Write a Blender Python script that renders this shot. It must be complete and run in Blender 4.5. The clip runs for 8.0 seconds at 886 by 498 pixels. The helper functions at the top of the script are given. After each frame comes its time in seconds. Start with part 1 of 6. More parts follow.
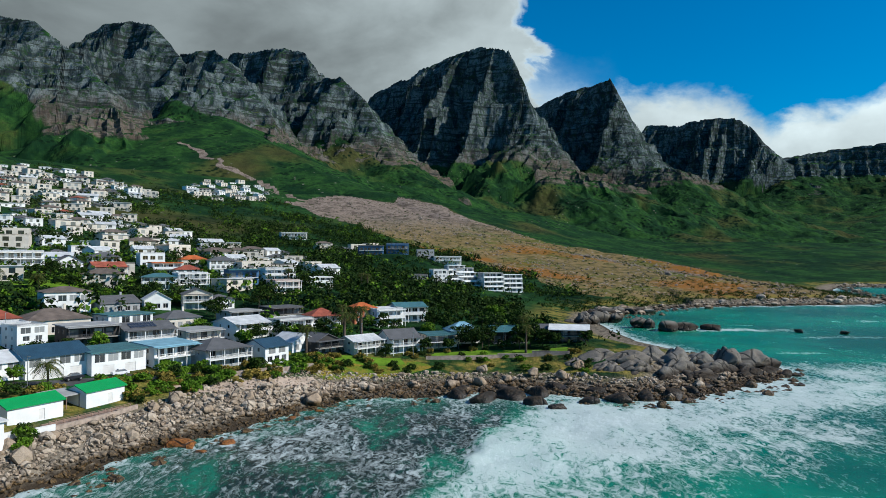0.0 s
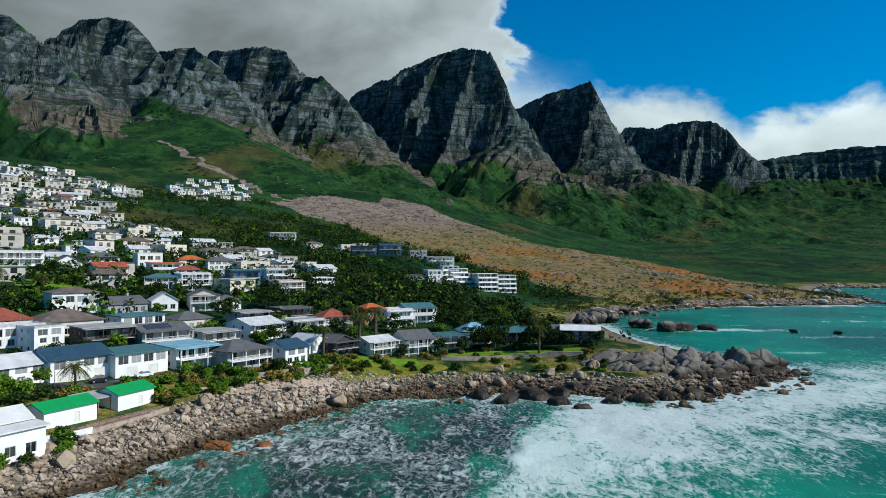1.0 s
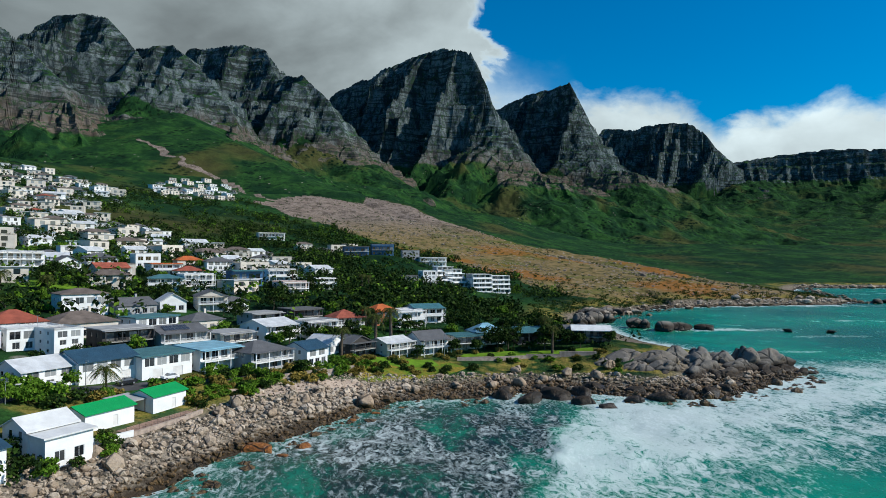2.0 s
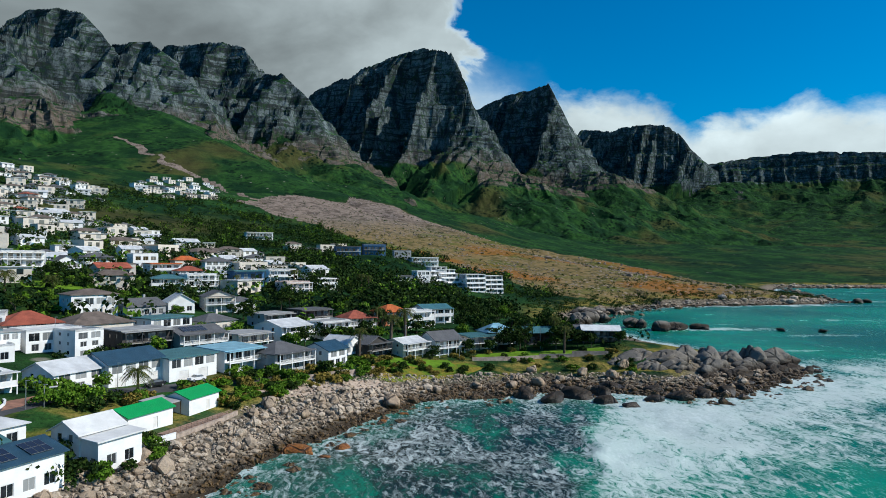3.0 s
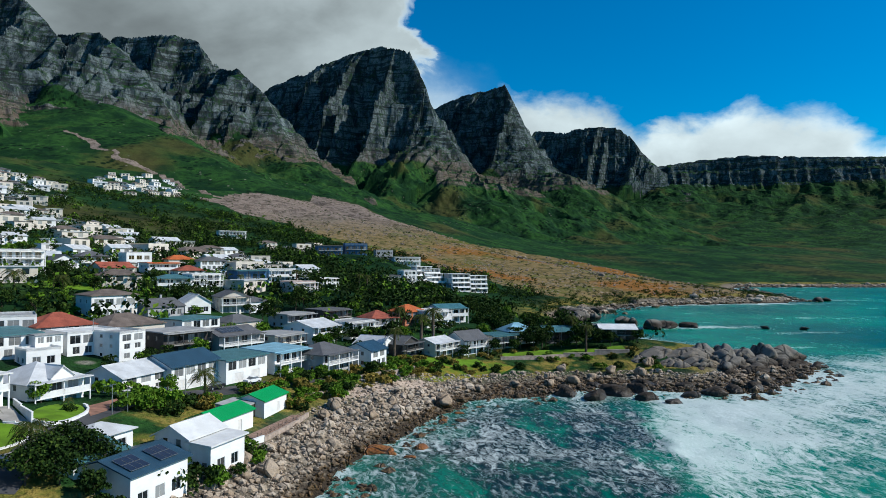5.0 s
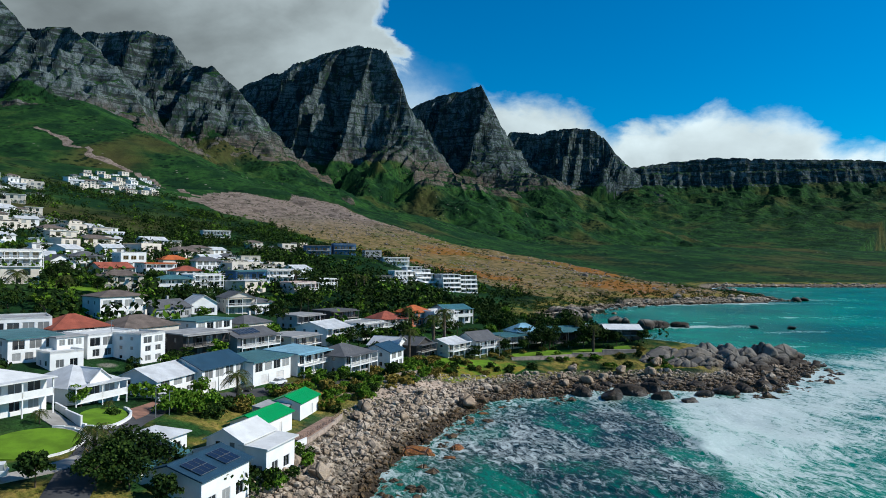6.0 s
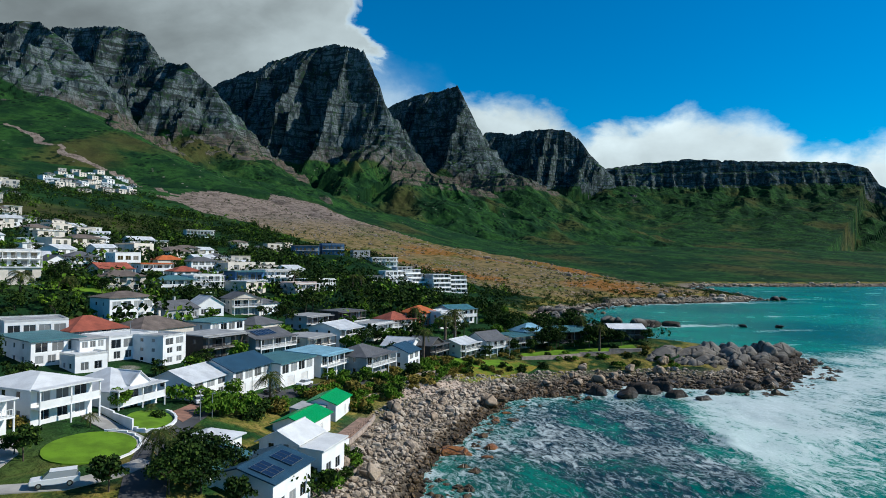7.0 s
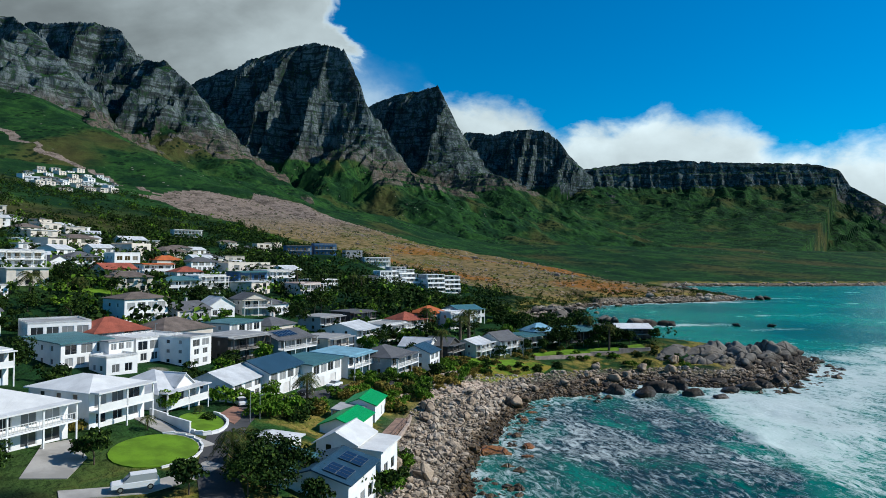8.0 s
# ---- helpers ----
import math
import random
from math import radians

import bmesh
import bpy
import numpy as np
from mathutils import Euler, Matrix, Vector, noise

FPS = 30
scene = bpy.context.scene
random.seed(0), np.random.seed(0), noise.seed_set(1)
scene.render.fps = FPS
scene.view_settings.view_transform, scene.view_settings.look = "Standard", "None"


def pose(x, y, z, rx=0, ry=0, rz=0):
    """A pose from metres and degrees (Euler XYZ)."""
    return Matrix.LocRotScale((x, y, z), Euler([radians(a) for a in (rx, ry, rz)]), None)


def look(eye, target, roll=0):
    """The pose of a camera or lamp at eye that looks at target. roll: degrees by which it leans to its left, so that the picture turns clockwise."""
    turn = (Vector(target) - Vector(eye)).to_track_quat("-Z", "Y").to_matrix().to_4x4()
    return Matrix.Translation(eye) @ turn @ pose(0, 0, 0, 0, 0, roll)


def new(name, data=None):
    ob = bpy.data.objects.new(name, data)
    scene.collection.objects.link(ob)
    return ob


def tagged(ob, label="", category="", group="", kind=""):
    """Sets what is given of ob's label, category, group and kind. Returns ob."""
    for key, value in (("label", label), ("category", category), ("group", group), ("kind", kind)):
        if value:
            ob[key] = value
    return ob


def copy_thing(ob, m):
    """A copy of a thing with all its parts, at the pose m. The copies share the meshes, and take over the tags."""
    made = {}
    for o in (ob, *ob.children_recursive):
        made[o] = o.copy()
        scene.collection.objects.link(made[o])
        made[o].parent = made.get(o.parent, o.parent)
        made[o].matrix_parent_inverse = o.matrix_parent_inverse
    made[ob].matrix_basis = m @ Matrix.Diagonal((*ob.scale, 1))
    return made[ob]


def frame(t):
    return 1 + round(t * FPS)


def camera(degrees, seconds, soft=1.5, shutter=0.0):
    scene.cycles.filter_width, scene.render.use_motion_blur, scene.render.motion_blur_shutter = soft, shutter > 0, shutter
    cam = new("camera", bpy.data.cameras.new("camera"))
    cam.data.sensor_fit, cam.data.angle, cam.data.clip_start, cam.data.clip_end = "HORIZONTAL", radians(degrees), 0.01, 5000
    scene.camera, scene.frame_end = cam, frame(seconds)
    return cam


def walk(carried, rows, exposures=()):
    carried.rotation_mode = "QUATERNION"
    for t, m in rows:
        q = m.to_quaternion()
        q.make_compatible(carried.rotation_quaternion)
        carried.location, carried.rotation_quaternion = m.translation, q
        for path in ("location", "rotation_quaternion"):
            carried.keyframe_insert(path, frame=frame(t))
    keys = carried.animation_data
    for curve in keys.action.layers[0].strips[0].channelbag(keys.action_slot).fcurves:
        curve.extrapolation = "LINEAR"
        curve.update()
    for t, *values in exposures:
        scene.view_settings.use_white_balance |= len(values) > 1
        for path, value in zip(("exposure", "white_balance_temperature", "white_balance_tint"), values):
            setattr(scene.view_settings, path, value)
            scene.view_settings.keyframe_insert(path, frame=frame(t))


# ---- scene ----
cam = camera(67.5, 8.0, 0.75)
PATH = [
    (0, (-0.914, -1.822, 27.755), (-0.909, 0.178, 27.787), 0.1),
    (0.5, (-5.418, -1.896, 27.81), (-5.38, 0.103, 27.843), 0.1),
    (1, (-9.938, -2.034, 27.889), (-9.868, -0.035, 27.922), 0.2),
    (1.5, (-14.583, -2.158, 27.908), (-14.48, -0.161, 27.942), 0.2),
    (3, (-28.614, -2.005, 28.15), (-28.408, -0.016, 28.184), 0.3),
    (3.5, (-33.337, -1.721, 28.19), (-33.097, 0.264, 28.224), 0.3),
    (4, (-38.088, -1.31, 28.19), (-37.815, 0.671, 28.225), 0.4),
    (4.5, (-42.875, -0.803, 28.187), (-42.564, 1.173, 28.221), 0.4),
    (6, (-56.98, 1.107, 28.424), (-56.552, 3.061, 28.457), 0.5),
    (6.5, (-61.494, 1.83, 28.473), (-61.029, 3.774, 28.507), 0.5),
    (7, (-66.063, 2.629, 28.521), (-65.559, 4.564, 28.554), 0.5),
    (7.5, (-70.572, 3.521, 28.586), (-70.031, 5.446, 28.619), 0.5),
    (8, (-75.003, 4.519, 28.624), (-74.435, 6.436, 28.657), 0.5),
]
PLAN = 1.3      # metres to a unit of the plan in which the path and the coast are drawn
walk(cam, [(t, look(Vector(eye) * PLAN, Vector(target) * PLAN, roll)) for t, eye, target, roll in PATH], [(0.0, -0.06, 6480, 6.5), (8.0, -0.06, 6380, 6.5)])

# ---- light: afternoon sun from the sea side, behind the camera's right shoulder ----
SUN_AZ, SUN_EL = 104.0, 38.0      # degrees clockwise from +y, and above the horizon
sun = new("sun", bpy.data.lights.new("sun", "SUN"))
sun.data.energy, sun.data.angle, sun.data.color = 5.0, radians(0.5), (1.0, 0.95, 0.87)
sun_from = Vector((math.sin(radians(SUN_AZ)) * math.cos(radians(SUN_EL)), math.cos(radians(SUN_AZ)) * math.cos(radians(SUN_EL)), math.sin(radians(SUN_EL))))
sun.matrix_world = look((0, 0, 400), Vector((0, 0, 400)) - sun_from)


def build_world():
    world = bpy.data.worlds.new("sky")
    scene.world = world
    world.use_nodes = True
    nt = world.node_tree
    nd, ln = nt.nodes, nt.links
    nd.clear()
    out, bg = nd.new("ShaderNodeOutputWorld"), nd.new("ShaderNodeBackground")
    sky = nd.new("ShaderNodeTexSky")
    sky.sky_type, sky.sun_disc = "NISHITA", False
    sky.sun_elevation, sky.sun_rotation = radians(SUN_EL), radians(SUN_AZ)
    sky.altitude, sky.air_density, sky.dust_density, sky.ozone_density = 30, 1.0, 0.3, 3.0
    bg.inputs["Strength"].default_value = 0.058
    co = nd.new("ShaderNodeTexCoord")
    sep = nd.new("ShaderNodeSeparateXYZ")
    ln.new(co.outputs["Generated"], sep.inputs[0])

    def m(op, a, b=None, c=None):
        n = nd.new("ShaderNodeMath")
        n.operation = op
        for i, v in enumerate((a, b, c)):
            if v is None:
                continue
            if isinstance(v, (int, float)):
                n.inputs[i].default_value = v
            else:
                ln.new(v, n.inputs[i])
        return n.outputs[0]

    def step(v, lo, hi, a=0.0, b=1.0):
        n = nd.new("ShaderNodeMapRange")
        n.interpolation_type = "SMOOTHSTEP"
        ln.new(v, n.inputs[0])
        for i, w in zip((1, 2, 3, 4), (lo, hi, a, b)):
            n.inputs[i].default_value = w
        return n.outputs[0]

    def noisy(scale, detail, rough, vec, dist=0.0):
        n = nd.new("ShaderNodeTexNoise")
        n.inputs["Scale"].default_value, n.inputs["Detail"].default_value, n.inputs["Roughness"].default_value = scale, detail, rough
        n.inputs["Distortion"].default_value = dist
        ln.new(vec, n.inputs["Vector"])
        return n.outputs[0]
    az = m("MULTIPLY", m("ARCTAN2", sep.outputs[0], sep.outputs[1]), 57.29578)
    el = m("MULTIPLY", m("ARCSINE", sep.outputs[2]), 57.29578)
    stretch = nd.new("ShaderNodeMapping")
    stretch.inputs["Scale"].default_value = (1.0, 1.0, 1.7)
    ln.new(co.outputs["Generated"], stretch.inputs[0])
    big = noisy(9.0, 8.0, 0.55, stretch.outputs[0], 0.3)
    fine = noisy(30.0, 6.0, 0.6, stretch.outputs[0], 0.2)
    soft = noisy(4.5, 5.0, 0.5, stretch.outputs[0], 0.4)
    wob = m("ADD", m("MULTIPLY", m("SUBTRACT", big, 0.5), 5.0), m("MULTIPLY", m("SUBTRACT", fine, 0.5), 2.2))
    # a bank that rests on the range: its top falls from the north to the south
    curve = nd.new("ShaderNodeFloatCurve")
    pts = curve.mapping.curves[0].points
    prof = [(-60, 40), (-12, 38), (3, 33), (8.4, 20.5), (10.0, 14.8), (17, 14.2), (22.5, 13.3), (25, 11.6), (27.2, 10.6), (29.5, 11.5), (33, 12.0), (36, 12.3), (39.8, 11.5), (42.7, 9.5), (44.3, 8.6), (48, 8.8), (52, 8.6), (60, 8.6)]
    pts[0].location, pts[1].location = (0.0, prof[0][1] / 50), (1.0, prof[-1][1] / 50)
    for a, e in prof[1:-1]:
        pts.new((a + 60) / 120, e / 50)
    curve.mapping.update()
    ln.new(m("DIVIDE", m("ADD", m("ADD", az, m("MULTIPLY", m("SUBTRACT", big, 0.5), 14.0)), 60.0), 120.0), curve.inputs["Value"])
    top = m("MULTIPLY", curve.outputs[0], 50.0)
    over = m("SUBTRACT", m("ADD", top, wob), el)
    ragged = step(az, 8, 16)
    bank = m("ADD", m("MULTIPLY", step(over, -0.7, 1.9), ragged), m("MULTIPLY", step(over, -3.0, 6.0), m("SUBTRACT", 1.0, ragged)))
    # thin veil, and what hangs over the sea behind the camera
    behind = step(m("ABSOLUTE", az), 60, 80)
    scattered = m("MULTIPLY", step(big, 0.60, 0.74), behind)
    cover = m("MAXIMUM", m("MULTIPLY", bank, m("SUBTRACT", 1.0, behind)), m("MULTIPLY", scattered, 0.8))
    # lit edges and grey bellies
    body = step(over, 0.0, 7.0, 1.0, 0.62)
    lump = m("MULTIPLY", body, step(m("ADD", m("MULTIPLY", soft, 0.7), m("MULTIPLY", big, 0.3)), 0.3, 0.7, 0.60, 1.15))
    grey = step(m("ADD", az, m("MULTIPLY", wob, 2.4)), -22, 18, 0.66, 1.25)
    value = m("MULTIPLY", m("MULTIPLY", lump, grey), 13.5)
    col = nd.new("ShaderNodeCombineColor")
    ln.new(m("MULTIPLY", value, 0.85), col.inputs[0])
    ln.new(m("MULTIPLY", value, 0.99), col.inputs[1])
    ln.new(m("MULTIPLY", value, 1.05), col.inputs[2])
    mix = nd.new("ShaderNodeMix")
    mix.data_type = "RGBA"
    ln.new(cover, mix.inputs[0])
    rich = nd.new("ShaderNodeHueSaturation")
    rich.inputs["Saturation"].default_value, rich.inputs["Value"].default_value = 2.05, 2.08
    ln.new(sky.outputs[0], rich.inputs["Color"])
    ln.new(rich.outputs[0], mix.inputs[6])
    ln.new(col.outputs[0], mix.inputs[7])
    ln.new(mix.outputs[2], bg.inputs["Color"])
    ln.new(bg.outputs[0], out.inputs[0])


build_world()

# ---- materials ----
class Nodes:
    """Short hands for a material's node tree."""

    def __init__(self, name):
        self.mat = bpy.data.materials.new(name)
        self.mat.use_nodes = True
        self.nt = self.mat.node_tree
        self.bsdf = self.nt.nodes["Principled BSDF"]
        self.co = self.nt.nodes.new("ShaderNodeTexCoord")

    def add(self, kind):
        return self.nt.nodes.new(kind)

    def put(self, v, socket):
        if isinstance(v, bpy.types.NodeSocket):
            self.nt.links.new(v, socket)
        elif isinstance(v, (tuple, list)) and len(v) == 3 and socket.type == "RGBA":
            socket.default_value = (*v, 1)
        else:
            socket.default_value = v

    def noise(self, scale, detail=5.0, rough=0.55, vec=None, dist=0.0):
        n = self.add("ShaderNodeTexNoise")
        n.inputs["Scale"].default_value, n.inputs["Detail"].default_value = scale, detail
        n.inputs["Roughness"].default_value, n.inputs["Distortion"].default_value = rough, dist
        self.nt.links.new(vec or self.co.outputs["Object"], n.inputs["Vector"])
        return n.outputs[0]

    def voronoi(self, scale, vec=None, feature="F1"):
        n = self.add("ShaderNodeTexVoronoi")
        n.feature = feature
        n.inputs["Scale"].default_value = scale
        self.nt.links.new(vec or self.co.outputs["Object"], n.inputs["Vector"])
        return n.outputs["Distance"]

    def mapped(self, scale, vec=None):
        n = self.add("ShaderNodeMapping")
        n.inputs["Scale"].default_value = scale
        self.nt.links.new(vec or self.co.outputs["Object"], n.inputs["Vector"])
        return n.outputs[0]

    def math(self, op, a, b=0.0):
        n = self.add("ShaderNodeMath")
        n.operation = op
        self.put(a, n.inputs[0])
        self.put(b, n.inputs[1])
        return n.outputs[0]

    def step(self, v, lo, hi, a=0.0, b=1.0):
        n = self.add("ShaderNodeMapRange")
        n.interpolation_type = "SMOOTHSTEP"
        self.put(v, n.inputs[0])
        for i, w in zip((1, 2, 3, 4), (lo, hi, a, b)):
            n.inputs[i].default_value = w
        return n.outputs[0]

    def mix(self, f, a, b, kind="MIX"):
        n = self.add("ShaderNodeMix")
        n.data_type, n.blend_type = "RGBA", kind
        self.put(f, n.inputs[0])
        self.put(a, n.inputs[6])
        self.put(b, n.inputs[7])
        return n.outputs[2]

    def attr(self, name):
        n = self.add("ShaderNodeAttribute")
        n.attribute_name = name
        return n.outputs["Fac"]

    def normal_z(self):
        g, s = self.add("ShaderNodeNewGeometry"), self.add("ShaderNodeSeparateXYZ")
        self.nt.links.new(g.outputs["True Normal"], s.inputs[0])
        return s.outputs[2]

    def height(self):
        s = self.add("ShaderNodeSeparateXYZ")
        self.nt.links.new(self.co.outputs["Object"], s.inputs[0])
        return s.outputs[2]

    def position(self):
        return self.add("ShaderNodeNewGeometry").outputs["Position"]

    def random(self):
        return self.add("ShaderNodeObjectInfo").outputs["Random"]

    def island(self):
        return self.add("ShaderNodeNewGeometry").outputs["Random Per Island"]

    def bump(self, v, strength, distance):
        n = self.add("ShaderNodeBump")
        n.inputs["Strength"].default_value, n.inputs["Distance"].default_value = strength, distance
        self.nt.links.new(v, n.inputs["Height"])
        self.nt.links.new(n.outputs[0], self.bsdf.inputs["Normal"])

    def done(self, color, rough=0.7, metal=0.0, spec=None):
        self.put(color, self.bsdf.inputs["Base Color"])
        self.put(rough, self.bsdf.inputs["Roughness"])
        self.put(metal, self.bsdf.inputs["Metallic"])
        if spec is not None:
            self.bsdf.inputs["Specular IOR Level"].default_value = spec
        return self.mat


def plain(name, color, rough=0.7, metal=0.0, wear=0.12, scale=0.8, grain=9.0, spec=None, each=0.0, bump=0.0):
    """Paint, plaster, metal: one colour with stains at two scales."""
    n = Nodes(name)
    big, small = n.noise(scale, 4), n.noise(grain, 3)
    dark = tuple(c * (1 - 2.2 * wear) for c in color)
    lite = tuple(min(1.0, c * (1 + 0.6 * wear)) for c in color)
    c = n.mix(n.step(big, 0.3, 0.7), dark, lite)
    c = n.mix(n.math("MULTIPLY", n.step(small, 0.45, 0.75), wear * 1.5), c, tuple(c * 0.6 for c in color))
    if each:
        c = n.mix(n.step(n.random(), 0, 1, 0.0, each), c, tuple(v * 0.45 for v in color))
    if bump:
        n.bump(small, 0.5, bump)
    return n.done(c, rough, metal, spec)


def make_terrain():
    n = Nodes("hillside")
    z, nz = n.height(), n.normal_z()
    patch, mid, fine, tiny = n.noise(0.004, 6, 0.6), n.noise(0.016, 6, 0.65), n.noise(0.07, 5, 0.7), n.noise(0.5, 4, 0.7)
    # fynbos and scrub
    g = n.mix(n.step(mid, 0.38, 0.62), (0.006, 0.027, 0.011), (0.027, 0.082, 0.018))
    g = n.mix(n.step(fine, 0.46, 0.62, 0.0, 0.85), g, (0.010, 0.038, 0.012))
    g = n.mix(n.math("MULTIPLY", n.step(patch, 0.52, 0.66), 0.6), g, (0.085, 0.066, 0.024))
    clump = n.step(n.voronoi(0.075), 0.25, 0.50, 1.0, 0.0)
    g = n.mix(n.math("MULTIPLY", clump, n.step(n.noise(0.011, 4), 0.42, 0.58)), g, (0.003, 0.013, 0.006))
    g = n.mix(n.math("MULTIPLY", n.step(tiny, 0.5, 0.66), 0.6), g, (0.008, 0.022, 0.006))
    pale = n.math("MULTIPLY", n.step(n.voronoi(0.045), 0.07, 0.13, 1.0, 0.0), n.step(n.noise(0.006, 3), 0.5, 0.6))
    g = n.mix(n.math("MULTIPLY", pale, 0.7), g, (0.26, 0.24, 0.20))
    # boulder scree and dry grass on the spur
    height = n.math("ADD", z, n.math("MULTIPLY", n.math("SUBTRACT", patch, 0.5), 90.0))
    stones, shrubs = n.step(n.voronoi(0.17), 0.14, 0.34, 1.0, 0.0), n.step(n.voronoi(0.10), 0.16, 0.26, 1.0, 0.0)
    scree = n.mix(n.step(fine, 0.36, 0.62), (0.100, 0.078, 0.062), (0.270, 0.212, 0.176))
    olive = n.mix(n.step(fine, 0.36, 0.62), (0.100, 0.085, 0.030), (0.250, 0.175, 0.080))
    olive = n.mix(n.math("MULTIPLY", n.step(mid, 0.50, 0.60), 0.8), olive, (0.085, 0.105, 0.016))
    olive = n.mix(n.math("MULTIPLY", n.step(n.noise(0.009, 4), 0.50, 0.60), n.step(z, 40, 75, 0.9, 0.0)), olive, (0.260, 0.110, 0.024))
    dry = n.mix(n.step(height, 55, 110), olive, scree)
    dry = n.mix(n.math("MULTIPLY", stones, n.step(n.noise(0.022, 4), 0.40, 0.58)), dry, (0.30, 0.245, 0.21))
    dry = n.mix(n.math("MULTIPLY", n.step(fine, 0.57, 0.70), 0.6), dry, (0.050, 0.048, 0.020))
    dry = n.mix(n.math("MULTIPLY", n.step(tiny, 0.54, 0.66), 0.45), dry, (0.055, 0.045, 0.028))
    dry = n.mix(n.math("MULTIPLY", shrubs, n.step(height, 45, 100, 0.9, 0.15)), dry, (0.012, 0.020, 0.007))
    c = n.mix(n.step(n.attr("spur"), 0.35, 0.65), g, dry)
    # sandstone: grey weathered face, ochre ledges; its blue-green tint stands in for haze
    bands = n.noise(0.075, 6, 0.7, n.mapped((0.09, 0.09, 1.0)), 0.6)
    shaded_cracks = n.noise(0.032, 7, 0.75, n.mapped((1.0, 1.0, 0.5)), 0.5)
    # near-black to pale noise puts shaded clefts and lit spots into the colour
    rock = n.mix(n.step(shaded_cracks, 0.40, 0.62), (0.014, 0.025, 0.031), (0.140, 0.170, 0.178))
    low = n.math("ADD", z, n.math("MULTIPLY", mid, 160.0))
    rock = n.mix(n.math("MULTIPLY", n.step(low, 440, 580, 1.0, 0.0), 0.75), rock, n.mix(n.step(bands, 0.4, 0.6), (0.085, 0.060, 0.045), (0.205, 0.155, 0.115)), "MIX")
    # dark strata bands paint in the shade of the ledges
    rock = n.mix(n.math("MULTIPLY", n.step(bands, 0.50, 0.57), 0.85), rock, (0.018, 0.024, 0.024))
    rock = n.mix(n.math("MULTIPLY", n.step(fine, 0.50, 0.62), 0.75), rock, (0.016, 0.044, 0.016))
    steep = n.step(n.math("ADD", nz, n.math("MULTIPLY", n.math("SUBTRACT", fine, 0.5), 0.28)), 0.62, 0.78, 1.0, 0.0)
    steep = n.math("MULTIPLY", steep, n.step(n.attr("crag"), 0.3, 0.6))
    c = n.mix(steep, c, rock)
    # bare shore: sand, shingle and dark wet rock near the water
    shore = n.math("ADD", n.attr("shore"), n.math("MULTIPLY", n.math("SUBTRACT", tiny, 0.5), 5.0))
    # the near-black end paints in shaded gaps between the loose stones
    sand = n.mix(n.step(tiny, 0.3, 0.7), (0.035, 0.027, 0.02), (0.30, 0.25, 0.19))
    verge = n.math("MULTIPLY", n.step(shore, 26, 46, 1.0, 0.0), n.step(n.noise(0.09, 4), 0.42, 0.56))
    c = n.mix(n.math("MULTIPLY", verge, 0.85), c, n.mix(n.step(tiny, 0.35, 0.65), (0.12, 0.125, 0.022), (0.30, 0.22, 0.06)))
    c = n.mix(n.step(shore, 12, 20, 1.0, 0.0), c, sand)
    c = n.mix(n.step(shore, 0.5, 4.0, 1.0, 0.0), c, (0.045, 0.034, 0.024))
    n.bump(n.math("ADD", n.math("MULTIPLY", fine, 3.0), tiny), 0.8, 1.2)
    return n.done(c, 0.95, 0.0, 0.05)


def make_sea():
    n = Nodes("sea_water")
    shore, out = n.attr("shore"), n.attr("surf")
    big, mid, fine = n.noise(0.012, 5, 0.6), n.noise(0.09, 6, 0.65, n.mapped((1.0, 0.55, 1.0)), 0.6), n.noise(1.1, 6, 0.75, n.mapped((1.0, 0.6, 1.0)), 0.8)
    deep = n.mix(n.step(big, 0.35, 0.65), (0.001, 0.105, 0.066), (0.003, 0.235, 0.140))
    deep = n.mix(n.step(shore, -30, -4), deep, (0.006, 0.145, 0.10))
    kelp = n.math("MULTIPLY", n.attr("kelp"), n.step(n.math("ADD", mid, n.math("MULTIPLY", n.math("SUBTRACT", fine, 0.5), 0.5)), 0.30, 0.52))
    deep = n.mix(kelp, deep, (0.002, 0.016, 0.017))
    froth = n.noise(0.62, 10, 0.80, n.mapped((1.0, 0.5, 1.0)), 1.1)
    lace = n.step(n.voronoi(0.55, n.mapped((1.0, 0.5, 1.0)), "DISTANCE_TO_EDGE"), 0.0, 0.22, 1.0, 0.0)
    level = n.math("ADD", n.math("ADD", out, n.math("MULTIPLY", n.attr("kelp"), 0.46)), n.math("MULTIPLY", n.math("SUBTRACT", mid, 0.5), 1.5))
    veins = n.step(n.math("ADD", froth, n.math("MULTIPLY", level, 0.27)), 0.66, 0.76)
    mottle = n.math("ADD", n.math("MULTIPLY", n.math("SUBTRACT", fine, 0.5), 1.8), n.math("MULTIPLY", n.math("SUBTRACT", froth, 0.5), 2.6))
    mottle = n.math("ADD", mottle, n.math("MULTIPLY", lace, 0.22))
    sheet_foam = n.step(n.math("ADD", level, mottle), 0.46, 1.75)
    foam = n.math("MAXIMUM", n.math("MULTIPLY", veins, 0.85), sheet_foam)
    caps = n.math("MULTIPLY", n.step(n.noise(0.035, 3, 0.5, n.mapped((0.5, 1.6, 1.0))), 0.66, 0.72), n.step(fine, 0.45, 0.6))
    foam = n.math("MAXIMUM", foam, n.math("MULTIPLY", caps, 0.8))
    c = n.mix(n.math("MULTIPLY", foam, 0.9), deep, (0.60, 0.67, 0.66))
    n.bump(n.math("ADD", n.math("MULTIPLY", mid, 2.0), fine), 0.5, 0.35)
    return n.done(c, n.mix(foam, (0.22, 0.22, 0.22), (0.8, 0.8, 0.8)), 0.0, 0.2)


TERRAIN, SEA = make_terrain(), make_sea()

